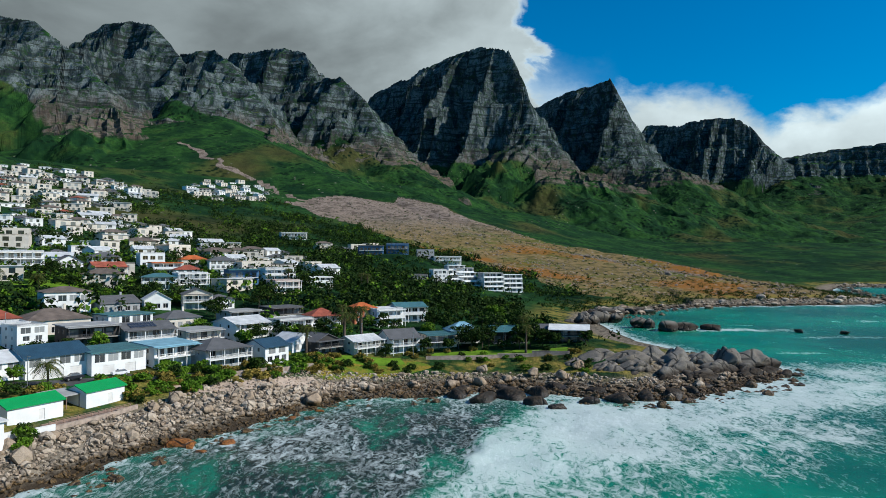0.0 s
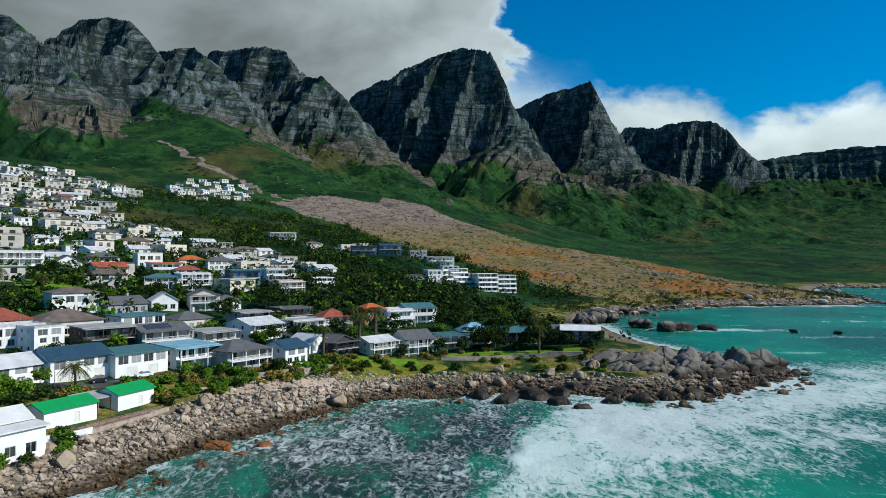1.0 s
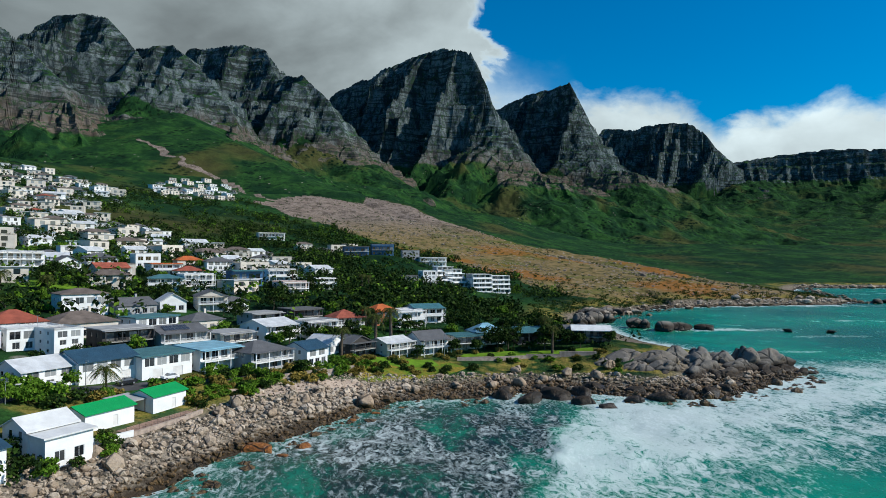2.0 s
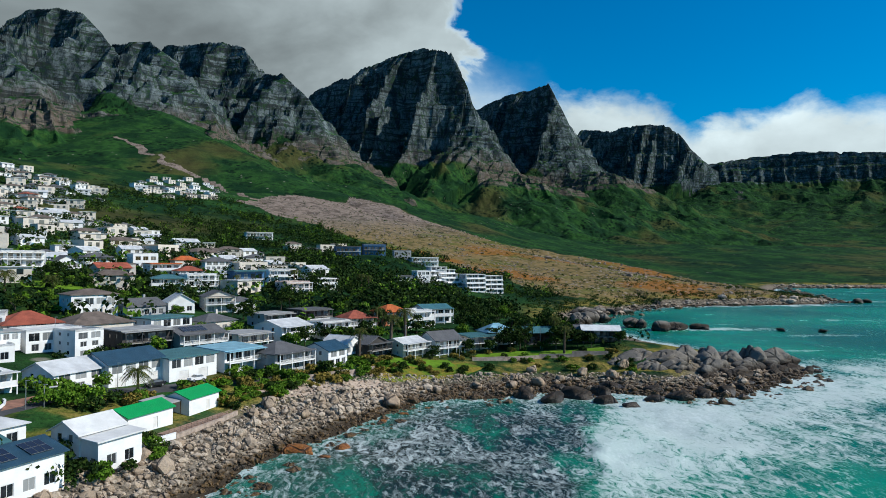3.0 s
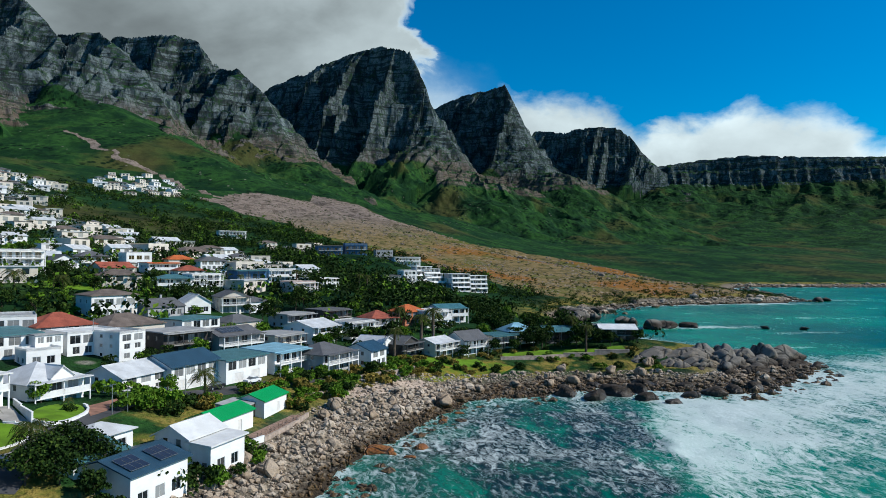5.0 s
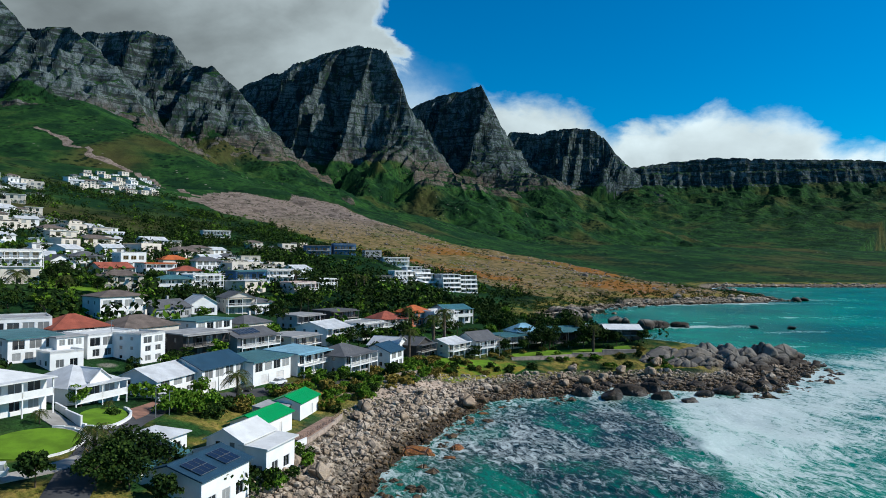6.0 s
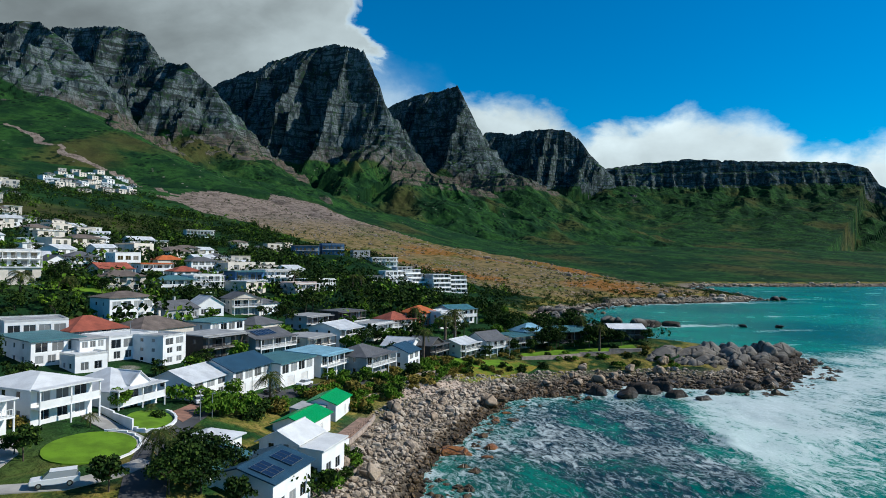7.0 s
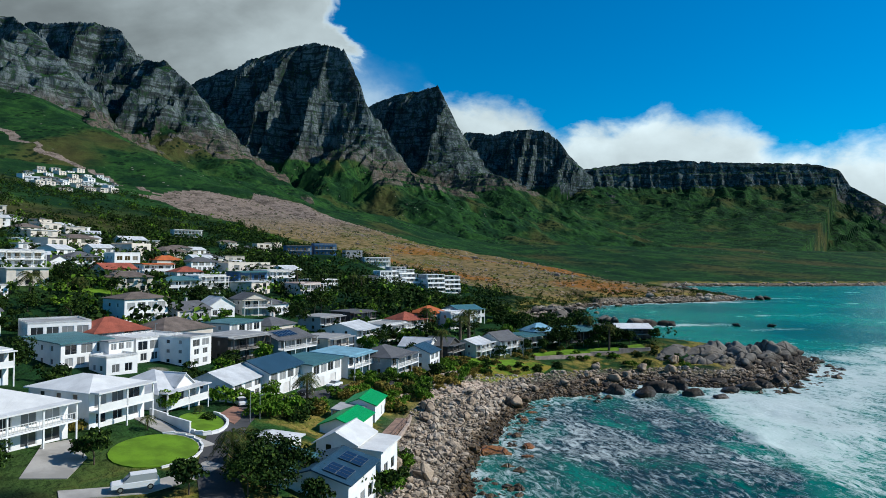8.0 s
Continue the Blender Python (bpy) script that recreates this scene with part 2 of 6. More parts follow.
# ---- the land: one height function of the plan ----
SHORE = [(-140, -400), (-118, -100), (-88, 0), (-72, 30), (-57, 62), (-48, 84), (-41, 99), (-30, 115), (-19, 129), (-4, 133), (12, 138), (22, 135), (33, 130), (46, 130), (60, 139), (76, 151), (84, 160), (84, 178), (72, 200), (66, 225), (66, 260), (68, 290), (76, 325), (92, 347)]
SHORE += [(125, 375), (150, 392), (185, 400), (225, 405), (270, 415), (300, 445), (296, 478), (320, 545), (370, 625), (410, 680), (490, 678), (655, 668), (900, 700), (1400, 850), (2500, 1100), (6000, 1500)]


def shore_distance(x, y):
    """Metres inland from the water's edge; negative out at sea."""
    best, inside = np.full(x.shape, 1e9), np.zeros(x.shape, bool)
    poly = SHORE + [(6000, 9000), (-9000, 9000), (-9000, -400)]
    for (ax, ay), (bx, by) in zip(SHORE, SHORE[1:]):
        dx, dy = bx - ax, by - ay
        u = np.clip(((x - ax) * dx + (y - ay) * dy) / (dx * dx + dy * dy), 0, 1)
        best = np.minimum(best, np.hypot(x - ax - u * dx, y - ay - u * dy))
    for (ax, ay), (bx, by) in zip(poly, poly[1:] + poly[:1]):
        if ay != by:
            inside ^= ((ay > y) != (by > y)) & (x < (bx - ax) * (y - ay) / (by - ay) + ax)
    return np.where(inside, best, -best)


def lattice(i, j, seed):
    h = (i * 374761393 + j * 668265263 + seed * 974634233) & 0xFFFFFFFF
    h = ((h ^ (h >> 13)) * 1274126177) & 0xFFFFFFFF
    return ((h ^ (h >> 16)) & 0xFFFF) / 65535.0


def value_noise(x, y, seed=0):
    i, j = np.floor(x).astype(np.int64), np.floor(y).astype(np.int64)
    u, v = x - i, y - j
    u, v = u * u * (3 - 2 * u), v * v * (3 - 2 * v)
    a, b, c, d = lattice(i, j, seed), lattice(i + 1, j, seed), lattice(i, j + 1, seed), lattice(i + 1, j + 1, seed)
    return (a + (b - a) * u) * (1 - v) + (c + (d - c) * u) * v


def fbm(x, y, octaves=4, seed=0):
    total, amp, norm = 0.0, 1.0, 0.0
    for k in range(octaves):
        total = total + amp * (value_noise(x * 2 ** k + 17.3 * k, y * 2 ** k - 9.1 * k, seed + k) - 0.5)
        norm += amp
        amp *= 0.5
    return total / norm * 2


FALL_RUN, FALL_DROP = (0.0, 0.30, 0.52, 0.80, 1.0), (0.0, 0.46, 0.56, 0.90, 1.0)
TALUS = (0.78, 0.78, 0.78, 0.70, 0.70, 0.70, 0.62, 0.55, 0.45)      # slope at the head of each ridge's talus
# ridge lines in plan with crest heights; then the foot of the cliff and the cliff's run
RIDGES = [
    ([(-1213, 1500, 681), (-1031, 1480, 581), (-886, 1430, 545), (-807, 1400, 487), (-742, 1370, 434), (-677, 1330, 377), (-648, 1300, 326)], 440, 100),
    ([(-1134, 2000, 658), (-922, 1800, 670), (-821, 1750, 662), (-756, 1720, 642), (-699, 1690, 583), (-660, 1660, 542), (-670, 1590, 448), (-627, 1520, 371)], 440, 140),
    ([(-693, 1750, 578), (-569, 1650, 552), (-524, 1600, 513), (-457, 1560, 441), (-409, 1530, 387), (-373, 1500, 332)], 390, 100),
    ([(-695, 2150, 698), (-557, 2080, 696), (-496, 2050, 690), (-415, 2000, 657), (-382, 1960, 581), (-366, 1940, 558)], 400, 150),
    ([(-366, 1940, 558), (-289, 1850, 544), (-253, 1820, 510), (-206, 1790, 459), (-177, 1760, 389), (-136, 1720, 319), (-115, 1680, 257), (-75, 1620, 208)], 300, 140),
    ([(-272, 2500, 648), (-45, 2350, 722), (124, 2150, 725), (210, 2080, 697), (259, 2050, 573), (282, 2020, 469), (365, 1960, 339), (387, 1940, 299)], 335, 180),
    ([(374, 2950, 698), (513, 2750, 724), (601, 2620, 725), (651, 2550, 733), (702, 2500, 597), (722, 2460, 493), (756, 2400, 399), (773, 2360, 357)], 385, 170),
    ([(1039, 3700, 784), (1188, 3400, 723), (1275, 3250, 721), (1397, 3150, 714), (1464, 3120, 659), (1498, 3080, 585), (1572, 3020, 484), (1585, 2950, 385)], 400, 180),
    ([(1588, 3092, 506), (1784, 3033, 537), (1984, 2932, 554), (2262, 2766, 530), (2576, 2590, 516), (2661, 2524, 483), (2680, 2478, 398), (2733, 2339, 303), (2779, 2160, 172)], 400, 110),
]
SPUR = [(-470, 1400, 330), (-395, 1310, 280), (-291, 1200, 230), (-194, 1115, 175), (-120, 1054, 140), (-55, 1000, 121), (58, 830, 70), (125, 745, 46), (204, 690, 31), (271, 615, 12), (314, 562, 4)]


FLANK = [(-196, 790), (-157, 752), (-80, 662), (-20, 559), (21, 515), (47, 465), (74, 398), (104, 385), (145, 408), (233, 410), (300, 430)]


FIREBREAK = [(-468, 1214, 0), (-433, 1161, 0), (-396, 1112, 0), (-358, 1070, 0), (-330, 1053, 0), (-298, 1036, 0), (-266, 1016, 0), (-195, 825, 0), (-176, 816, 0), (-164, 810, 0)]


def on_flank(x, y):
    """Whether a place of the plan lies on the spur's dry flank, between its crest and the scrub above the town."""
    x, y = x + 22 * fbm(x / 50, y / 50, 3, 40), y + 22 * fbm(x / 50, y / 50, 3, 43)
    poly = [FLANK[0], (-171, 832), (-121, 884)] + [(p[0] + 6, p[1] + 12) for p in SPUR[5:]] + [(300, 480)] + FLANK[:0:-1]
    inside = np.zeros(x.shape, bool)
    for (ax, ay), (bx, by) in zip(poly, poly[1:] + poly[:1]):
        if ay != by:
            inside ^= ((ay > y) != (by > y)) & (x < (bx - ax) * (y - ay) / (by - ay) + ax)
    # a bare firebreak climbs on from its upper end
    return inside | (nearest_on(FIREBREAK, x, y)[0] < 4.6)


def nearest_on(line, x, y):
    """Distance to a polyline, and the height of the line there."""
    best, height, _, _ = downhill_of(line, x, y)
    return best, height


def downhill_of(line, x, y):
    """Distance to a polyline, the line's height there, and a plan place that all points of one fall line share."""
    best, height, u, v = np.full(x.shape, 1e9), np.zeros(x.shape), np.zeros(x.shape), np.zeros(x.shape)
    for (ax, ay, az), (bx, by, bz) in zip(line, line[1:]):
        dx, dy = bx - ax, by - ay
        t = np.clip(((x - ax) * dx + (y - ay) * dy) / (dx * dx + dy * dy), 0, 1)
        px, py = ax + t * dx, ay + t * dy
        d = np.hypot(x - px, y - py)
        near = d < best
        height = np.where(near, az + t * (bz - az), height)
        reach = 75 / np.maximum(d, 1e-6)
        u, v = np.where(near, px + (x - px) * reach, u), np.where(near, py + (y - py) * reach, v)
        best = np.minimum(best, d)
    return best, height, u, v


def land_plan(x, y):
    """Height, distance from the water, owner (0: the coast, 1: the spur, 2 on: a ridge), and how craggy it is."""
    D = shore_distance(x, y)
    inland = np.maximum(D, 0)
    run = np.minimum(inland, 560 + 90 * np.clip((-215 - x) / 60, 0, 1))
    z = 3.0 * (1 - np.exp(-inland / 7)) + (0.112 * run + 0.00014 * run ** 2) * (1 - 0.45 * np.clip((x - 150) / 250, 0, 1))
    z = z + 2.4 * np.clip((114 - y) / 26, 0, 1) * np.clip((-60 - x) / 12, 0, 1) * np.clip(inland / 14, 0, 1)
    z = z + 10 * np.exp(-((x + 22) / 40) ** 2 - ((y - 412) / 42) ** 2) + 3.2 * np.exp(-((x + 125) / 26) ** 2 - ((y - 200) / 30) ** 2)
    z = z + 1.2 * np.exp(-((x - 56) / 17) ** 2 - ((y - 163) / 13) ** 2) * np.clip(inland / 6, 0, 1)
    z = z - 2.6 * np.clip((x + 34) / 20, 0, 1) * np.exp(-(inland / 55) ** 2) * np.clip(inland / 8, 0, 1) * (x < 150)
    z = z + np.clip((inland - 40) / 400, 0, 1) * 7 * fbm(x / 150, y / 150, 4, 3) + np.clip(inland / 30, 0, 1) * 0.4 * fbm(x / 18, y / 18, 3, 5)
    z = np.where(D < 0, np.maximum(D * 0.3, -8), z)
    owner, crag = np.zeros(x.shape, int), np.zeros(x.shape)
    far = np.hypot(x, y) > 380
    if not far.any():
        return z, D, owner, crag
    X, Y = x[far], y[far]
    zf, of, cf = z[far], owner[far], crag[far]
    gain = np.clip((inland[far] - 30) / 420, 0, 1)
    gain = gain * gain * (3 - 2 * gain) * np.clip((np.hypot(X, Y) - 380) / 200, 0, 1)
    base = zf.copy()
    d, h = nearest_on(SPUR, X, Y)
    d = np.maximum(d + 30 * fbm(X / 160, Y / 160, 4, 11) - 8, 0)
    s = (h + 3 * fbm(X / 30, Y / 30, 3, 12)) - d * 0.30
    s = base + (s - base) * np.clip(inland[far] / 60, 0, 1) * np.clip((np.hypot(X, Y) - 380) / 120, 0, 1)
    of = np.where(s > zf, 1, of)
    zf = np.maximum(s, zf)
    warp_all = 40 * fbm(X / 190, Y / 190, 3, 21) + 26 * fbm(X / 60, Y / 60, 3, 22) + 12 * fbm(X / 22, Y / 22, 3, 23)
    rough_all = fbm(X / 60, Y / 60, 4, 24)
    grain_all = fbm(X / 15, Y / 15, 3, 28)
    gully_all = -np.abs(fbm(X / 170, Y / 170, 3, 27)) * 2 + 0.4
    for k, (line, foot, run) in enumerate(RIDGES):
        reach = run + 2.5 * foot / TALUS[k] + 60
        xs, ys = [p[0] for p in line], [p[1] for p in line]
        near = (X > min(xs) - reach) & (X < max(xs) + reach) & (Y > min(ys) - reach) & (Y < max(ys) + reach)
        if not near.any():
            continue
        d0, h, u, v = downhill_of(line, X[near], Y[near])
        rough, grain, gully, warp, low = rough_all[near], grain_all[near], gully_all[near], warp_all[near], base[near]
        # buttresses and gullies that run down the face
        columns = 170 * (0.26 - np.abs(fbm(u / 100 + 3 * k, v / 100, 2, 31))) + 85 * (0.26 - np.abs(fbm(u / 42, v / 42, 2, 33))) + 34 * (0.26 - np.abs(fbm(u / 15, v / 15, 2, 35)))
        columns = columns * np.exp(-np.maximum(d0 - run, 0) / 120) * (0.45 if k == 8 else 1.0)
        d = np.maximum(d0 + (warp - columns) * np.clip(d0 / 80, 0.03, 1), 0.3 * d0)
        h = h + 7 * rough
        f = np.minimum(foot, h * 0.8)
        t = np.clip(d / run, 0, 1)
        fall = np.interp(t + 0.05 * rough, FALL_RUN, FALL_DROP)
        wall = h - (h - f) * fall
        wall = wall + 0.9 * 13.0 / 6.283 * np.sin(6.283 * (wall + 7 * rough) / 13.0) * np.clip(t * 6, 0, 1)
        wall = wall + 0.95 * 38.0 / 6.283 * np.sin(6.283 * (wall + 10 * rough) / 38.0) * np.clip(t * 6, 0, 1) * np.clip((1 - t) * 6, 0, 1)
        wall = wall + 5 * grain * np.clip(t * 4, 0, 1)
        out, length = np.maximum(d - run, 0), f / TALUS[k]
        talus = f * (1.10 * np.exp(-out / length) - 0.10) + (10 * rough + 48 * gully) * np.clip(out / 140, 0, 1) * np.clip(f / 250, 0, 1) * np.exp(-out / 500)
        s = np.where(t < 1, wall, talus)
        s = low + (s - low) * gain[near]
        win = s > zf[near]
        of[near] = np.where(win, k + 2, of[near])
        cf[near] = np.where(win, np.clip((run * 1.25 - d) / (run * 0.25), 0, 1) * np.clip((h - f) / 40, 0, 1), cf[near])
        zf[near] = np.maximum(s, zf[near])
    z[far], owner[far], crag[far] = zf, of, cf
    return z, D, owner, crag


def land(x, y):
    z, D, owner, crag = land_plan(x / PLAN, y / PLAN)
    return z * PLAN, D * PLAN, owner, crag


def ground_z(px, py):
    return float(land(np.array([float(px)]), np.array([float(py)]))[0][0])


HUB = (-50.0, 0.0)
fine_az = np.radians(np.arange(-48, 62, 0.1))
side_az = np.radians(np.concatenate([np.arange(62, 312, 2.0)]))
AZ = np.concatenate([fine_az, side_az])
NEAR_RADII = np.concatenate([np.geomspace(4, 60, 16, endpoint=False), np.geomspace(60, 500, 145, endpoint=False), np.geomspace(500, 1400, 100, endpoint=False)])
FAR_COUNT = 400


def radii_along(az):
    """Distances from the hub along each bearing: even steps up close, and beyond them steps that crowd where the ground is steep."""
    coarse = np.linspace(1400, 4870, 260)
    A, R = np.meshgrid(az, coarse, indexing="ij")
    z = land((HUB[0] + R * np.sin(A)).ravel(), (HUB[1] + R * np.cos(A)).ravel())[0].reshape(A.shape)
    climb = np.maximum(np.diff(z, axis=1), 0)
    ahead = np.maximum.accumulate(z / coarse, axis=1)[:, 1:] <= z[:, 1:] / coarse[1:] + 0.02
    weight = np.diff(coarse) * 0.8 + 2.6 * climb * ahead
    for _ in range(2):
        weight = (np.roll(weight, 1, 0) + weight + np.roll(weight, -1, 0)) / 3
    total = np.concatenate([np.zeros((len(az), 1)), np.cumsum(weight, axis=1)], axis=1)
    far = np.stack([np.interp(np.linspace(0, row[-1], FAR_COUNT), row, coarse) for row in total])
    return np.concatenate([np.broadcast_to(NEAR_RADII, (len(az), len(NEAR_RADII))), far], axis=1)



def sheet(name, x, y, z, faces, attributes, material, label, category, smooth=True):
    """A mesh from grid arrays, with only the points that its faces use."""
    used, index = np.unique(faces, return_inverse=True)
    index = index.reshape(-1, 4)
    me = bpy.data.meshes.new(name)
    me.vertices.add(len(used))
    me.vertices.foreach_set("co", np.stack([x[used], y[used], z[used]], 1).ravel().astype(np.float32))
    me.loops.add(index.size)
    me.loops.foreach_set("vertex_index", index.ravel().astype(np.int32))
    me.polygons.add(len(index))
    me.polygons.foreach_set("loop_start", (np.arange(len(index)) * 4).astype(np.int32))
    me.polygons.foreach_set("use_smooth", np.full(len(index), smooth))
    for key, values in attributes.items():
        a = me.attributes.new(key, "FLOAT", "POINT")
        a.data.foreach_set("value", values[used].astype(np.float32))
    me.update(calc_edges=True)
    me.materials.append(material)
    return tagged(new(name, me), label, category, kind="structure")


def build_land():
    R = radii_along(AZ)
    na, nr = R.shape
    A = np.broadcast_to(AZ[:, None], R.shape)
    x, y = (HUB[0] + R * np.sin(A)).ravel(), (HUB[1] + R * np.cos(A)).ravel()
    z, D, owner, crag = land(x, y)
    # the dry, bouldery flank of the spur, down to a line above the town
    spur = on_flank(x / PLAN, y / PLAN) * 1.0
    i, j = np.meshgrid(np.arange(na), np.arange(nr - 1), indexing="ij")
    i2 = (i + 1) % na
    faces = np.stack([i * nr + j, i * nr + j + 1, i2 * nr + j + 1, i2 * nr + j], -1).reshape(-1, 4)[:, ::-1]
    faces = faces[(z[faces].max(1) > -7.9)]
    who = owner[faces[:, 0]]
    bare = D - 16 * np.exp(-((x - 73) / 28) ** 2 - ((y - 211) / 20) ** 2)
    attributes = {"shore": bare, "crag": crag, "spur": spur}
    sheet("ground", x, y, z, faces[who == 0], attributes, TERRAIN, "green scrubby coastal hillside falling to a rocky shore", "hillside")
    sheet("spur", x, y, z, faces[who == 1], attributes, TERRAIN, "brown bouldery spur with dry grass and scree", "hill")
    for k in range(len(RIDGES)):
        if (who == k + 2).any():
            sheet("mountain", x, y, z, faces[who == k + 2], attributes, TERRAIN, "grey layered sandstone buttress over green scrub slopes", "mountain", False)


def surf_edge(x, y):
    """How far a place of the plan lies inside the broken water, from the breaking crest on."""
    return x + 4 - 0.34 * (y - 80) - 9 * fbm(x / 17, y / 17, 4, 66)


def surf_at(x, y, D):
    """How much foam lies on the water, by place."""
    ring = np.exp(D / 6.5) * (0.80 + 0.35 * np.clip((x + 10) / 20, 0, 1))
    d, _ = nearest_on([(2, 84, 0), (26, 112, 0), (62, 126, 0), (104, 160, 0), (150, 176, 0)], x, y)
    field = 0.86 * np.exp(-(d / 21) ** 2) * np.clip(surf_edge(x, y) / 4, 0.05, 1)
    field += 0.45 * np.exp(-(((x - 40) / 36) ** 2 + ((y - 100) / 20) ** 2)) * np.clip(surf_edge(x, y) / 6, 0.05, 1)
    for px, py, wx, wy, much in ((10, 136, 20, 11, 0.75), (112, 262, 30, 7, 0.9), (150, 236, 30, 4, 0.7), (260, 402, 60, 7, 0.9), (315, 440, 40, 9, 0.8), (190, 300, 40, 4, 0.6), (420, 560, 60, 7, 0.7)):
        field += much * np.exp(-(((x - px) / wx) ** 2 + ((y - py) / wy) ** 2))
    return np.clip(np.maximum(ring, field) + 0.30 * fbm(x / 22, y / 13, 3, 61), 0, 1.5)


def build_sea():
    az = np.radians(np.concatenate([np.arange(-40, 66, 0.25), np.arange(66, 320, 3.0)]))
    rr = np.concatenate([np.geomspace(0.02, 50, 20, endpoint=False), np.geomspace(50, 400, 260, endpoint=False), np.geomspace(400, 4900, 110)])
    A, R = np.meshgrid(az, rr, indexing="ij")
    x, y = (HUB[0] + R * np.sin(A)).ravel(), (HUB[1] + R * np.cos(A)).ravel()
    D = shore_distance(x / PLAN, y / PLAN) * PLAN
    surf = surf_at(x / PLAN, y / PLAN, D / PLAN)
    fade = np.clip(60 / np.maximum(R.ravel(), 60), 0.15, 1) ** 0.5
    swell = 0.55 * np.sin((x * 0.55 + y * 0.83) / 5.5 + 4 * fbm(x / 70, y / 70, 2, 51)) * np.clip(-D / 30, 0.1, 1)
    crest = surf_edge(x / PLAN, y / PLAN) * PLAN
    swell = swell + 0.9 * np.exp(-((crest - 5) / np.where(crest < 5, 2.2, 6.0)) ** 2) * np.exp(-((y - 120) / 32) ** 2) + 0.9 * np.exp(-(((x - 143) / 40) ** 2 + ((y - 222) / 6) ** 2))
    z = (swell + 0.9 * fbm(x / 9, y / 9, 4, 52)) * fade
    kelp = np.clip(1.6 * np.exp(-(((x + 4) / 52) ** 2 + ((y - 122) / 46) ** 2)) * np.clip(-D / 8, 0, 1) * np.clip(1 - crest / 4, 0, 1), 0, 1)
    na, nr = len(az), len(rr)
    i, j = np.meshgrid(np.arange(na), np.arange(nr - 1), indexing="ij")
    i2 = (i + 1) % na
    faces = np.stack([i * nr + j, i * nr + j + 1, i2 * nr + j + 1, i2 * nr + j], -1).reshape(-1, 4)[:, ::-1]
    faces = faces[D[faces].min(1) < 25]
    sheet("sea", x, y, z, faces, {"shore": D, "surf": surf, "kelp": kelp}, SEA, "turquoise green sea with white surf and foam", "sea")


build_land()
build_sea()

# ---- building blocks ----
WHITE = plain("white_plaster", (0.80, 0.80, 0.79), 0.8, 0, 0.06, 0.35, 3.0)
CREAM = plain("cream_plaster", (0.66, 0.60, 0.52), 0.85, 0, 0.08, 0.4, 3.0)
PINK = plain("pale_pink_plaster", (0.68, 0.55, 0.50), 0.85, 0, 0.08, 0.4, 3.0)
GREY = plain("grey_plaster", (0.36, 0.37, 0.38), 0.85, 0, 0.1, 0.4, 3.0)
DARK = plain("dark_timber", (0.045, 0.04, 0.037), 0.8, 0, 0.15, 0.6, 6.0)
BLUE = plain("blue_paint", (0.05, 0.16, 0.33), 0.7, 0, 0.12, 0.5, 4.0)
ORANGE_WALL = plain("terracotta_plaster", (0.45, 0.15, 0.07), 0.85, 0, 0.1, 0.4, 3.0)
STONE = plain("boundary_stone", (0.42, 0.33, 0.27), 0.9, 0, 0.2, 0.7, 5.0, bump=0.03)
CONCRETE = plain("concrete", (0.36, 0.34, 0.31), 0.9, 0, 0.14, 0.3, 4.0)
FRAME = plain("window_frame_white", (0.75, 0.75, 0.74), 0.5, 0, 0.05)
FRAME_DARK = plain("window_frame_dark", (0.05, 0.05, 0.055), 0.4, 0, 0.08)
GARAGE = plain("garage_door_white", (0.72, 0.70, 0.68), 0.5, 0, 0.06, 0.6, 6.0)
TIMBER = plain("weathered_deck", (0.30, 0.19, 0.14), 0.8, 0, 0.2, 0.8, 8.0)
ASPHALT = plain("asphalt", (0.055, 0.055, 0.058), 0.9, 0, 0.2, 0.15, 3.0, bump=0.01)
PAVING = plain("brick_paving", (0.30, 0.15, 0.10), 0.85, 0, 0.2, 0.5, 6.0)
LAWN = plain("lawn_grass", (0.12, 0.23, 0.012), 0.9, 0, 0.16, 0.35, 5.0, spec=0.2, bump=0.05)
def bank_grass():
    n = Nodes("rough_bank_grass")
    big, fine = n.noise(0.16, 5, 0.6), n.noise(1.6, 5, 0.7)
    c = n.mix(n.step(big, 0.40, 0.58), (0.10, 0.17, 0.016), (0.26, 0.19, 0.03))
    c = n.mix(n.math("MULTIPLY", n.step(fine, 0.50, 0.64), 0.7), c, (0.035, 0.060, 0.010))
    n.bump(fine, 0.8, 0.25)
    return n.done(c, 0.95, 0.0, 0.1)


BANK_GRASS = bank_grass()
POOL = plain("pool_water", (0.05, 0.30, 0.32), 0.05, 0, 0.05)
STEEL = plain("galvanised_steel", (0.45, 0.46, 0.47), 0.4, 0.8, 0.1)
SOLAR = plain("solar_panel", (0.012, 0.02, 0.045), 0.15, 0, 0.05)


def glass():
    n = Nodes("window_glass")
    c = n.mix(n.step(n.random(), 0.2, 0.9), (0.010, 0.013, 0.016), (0.30, 0.31, 0.31))
    return n.done(c, 0.06, 0.0, 0.6)


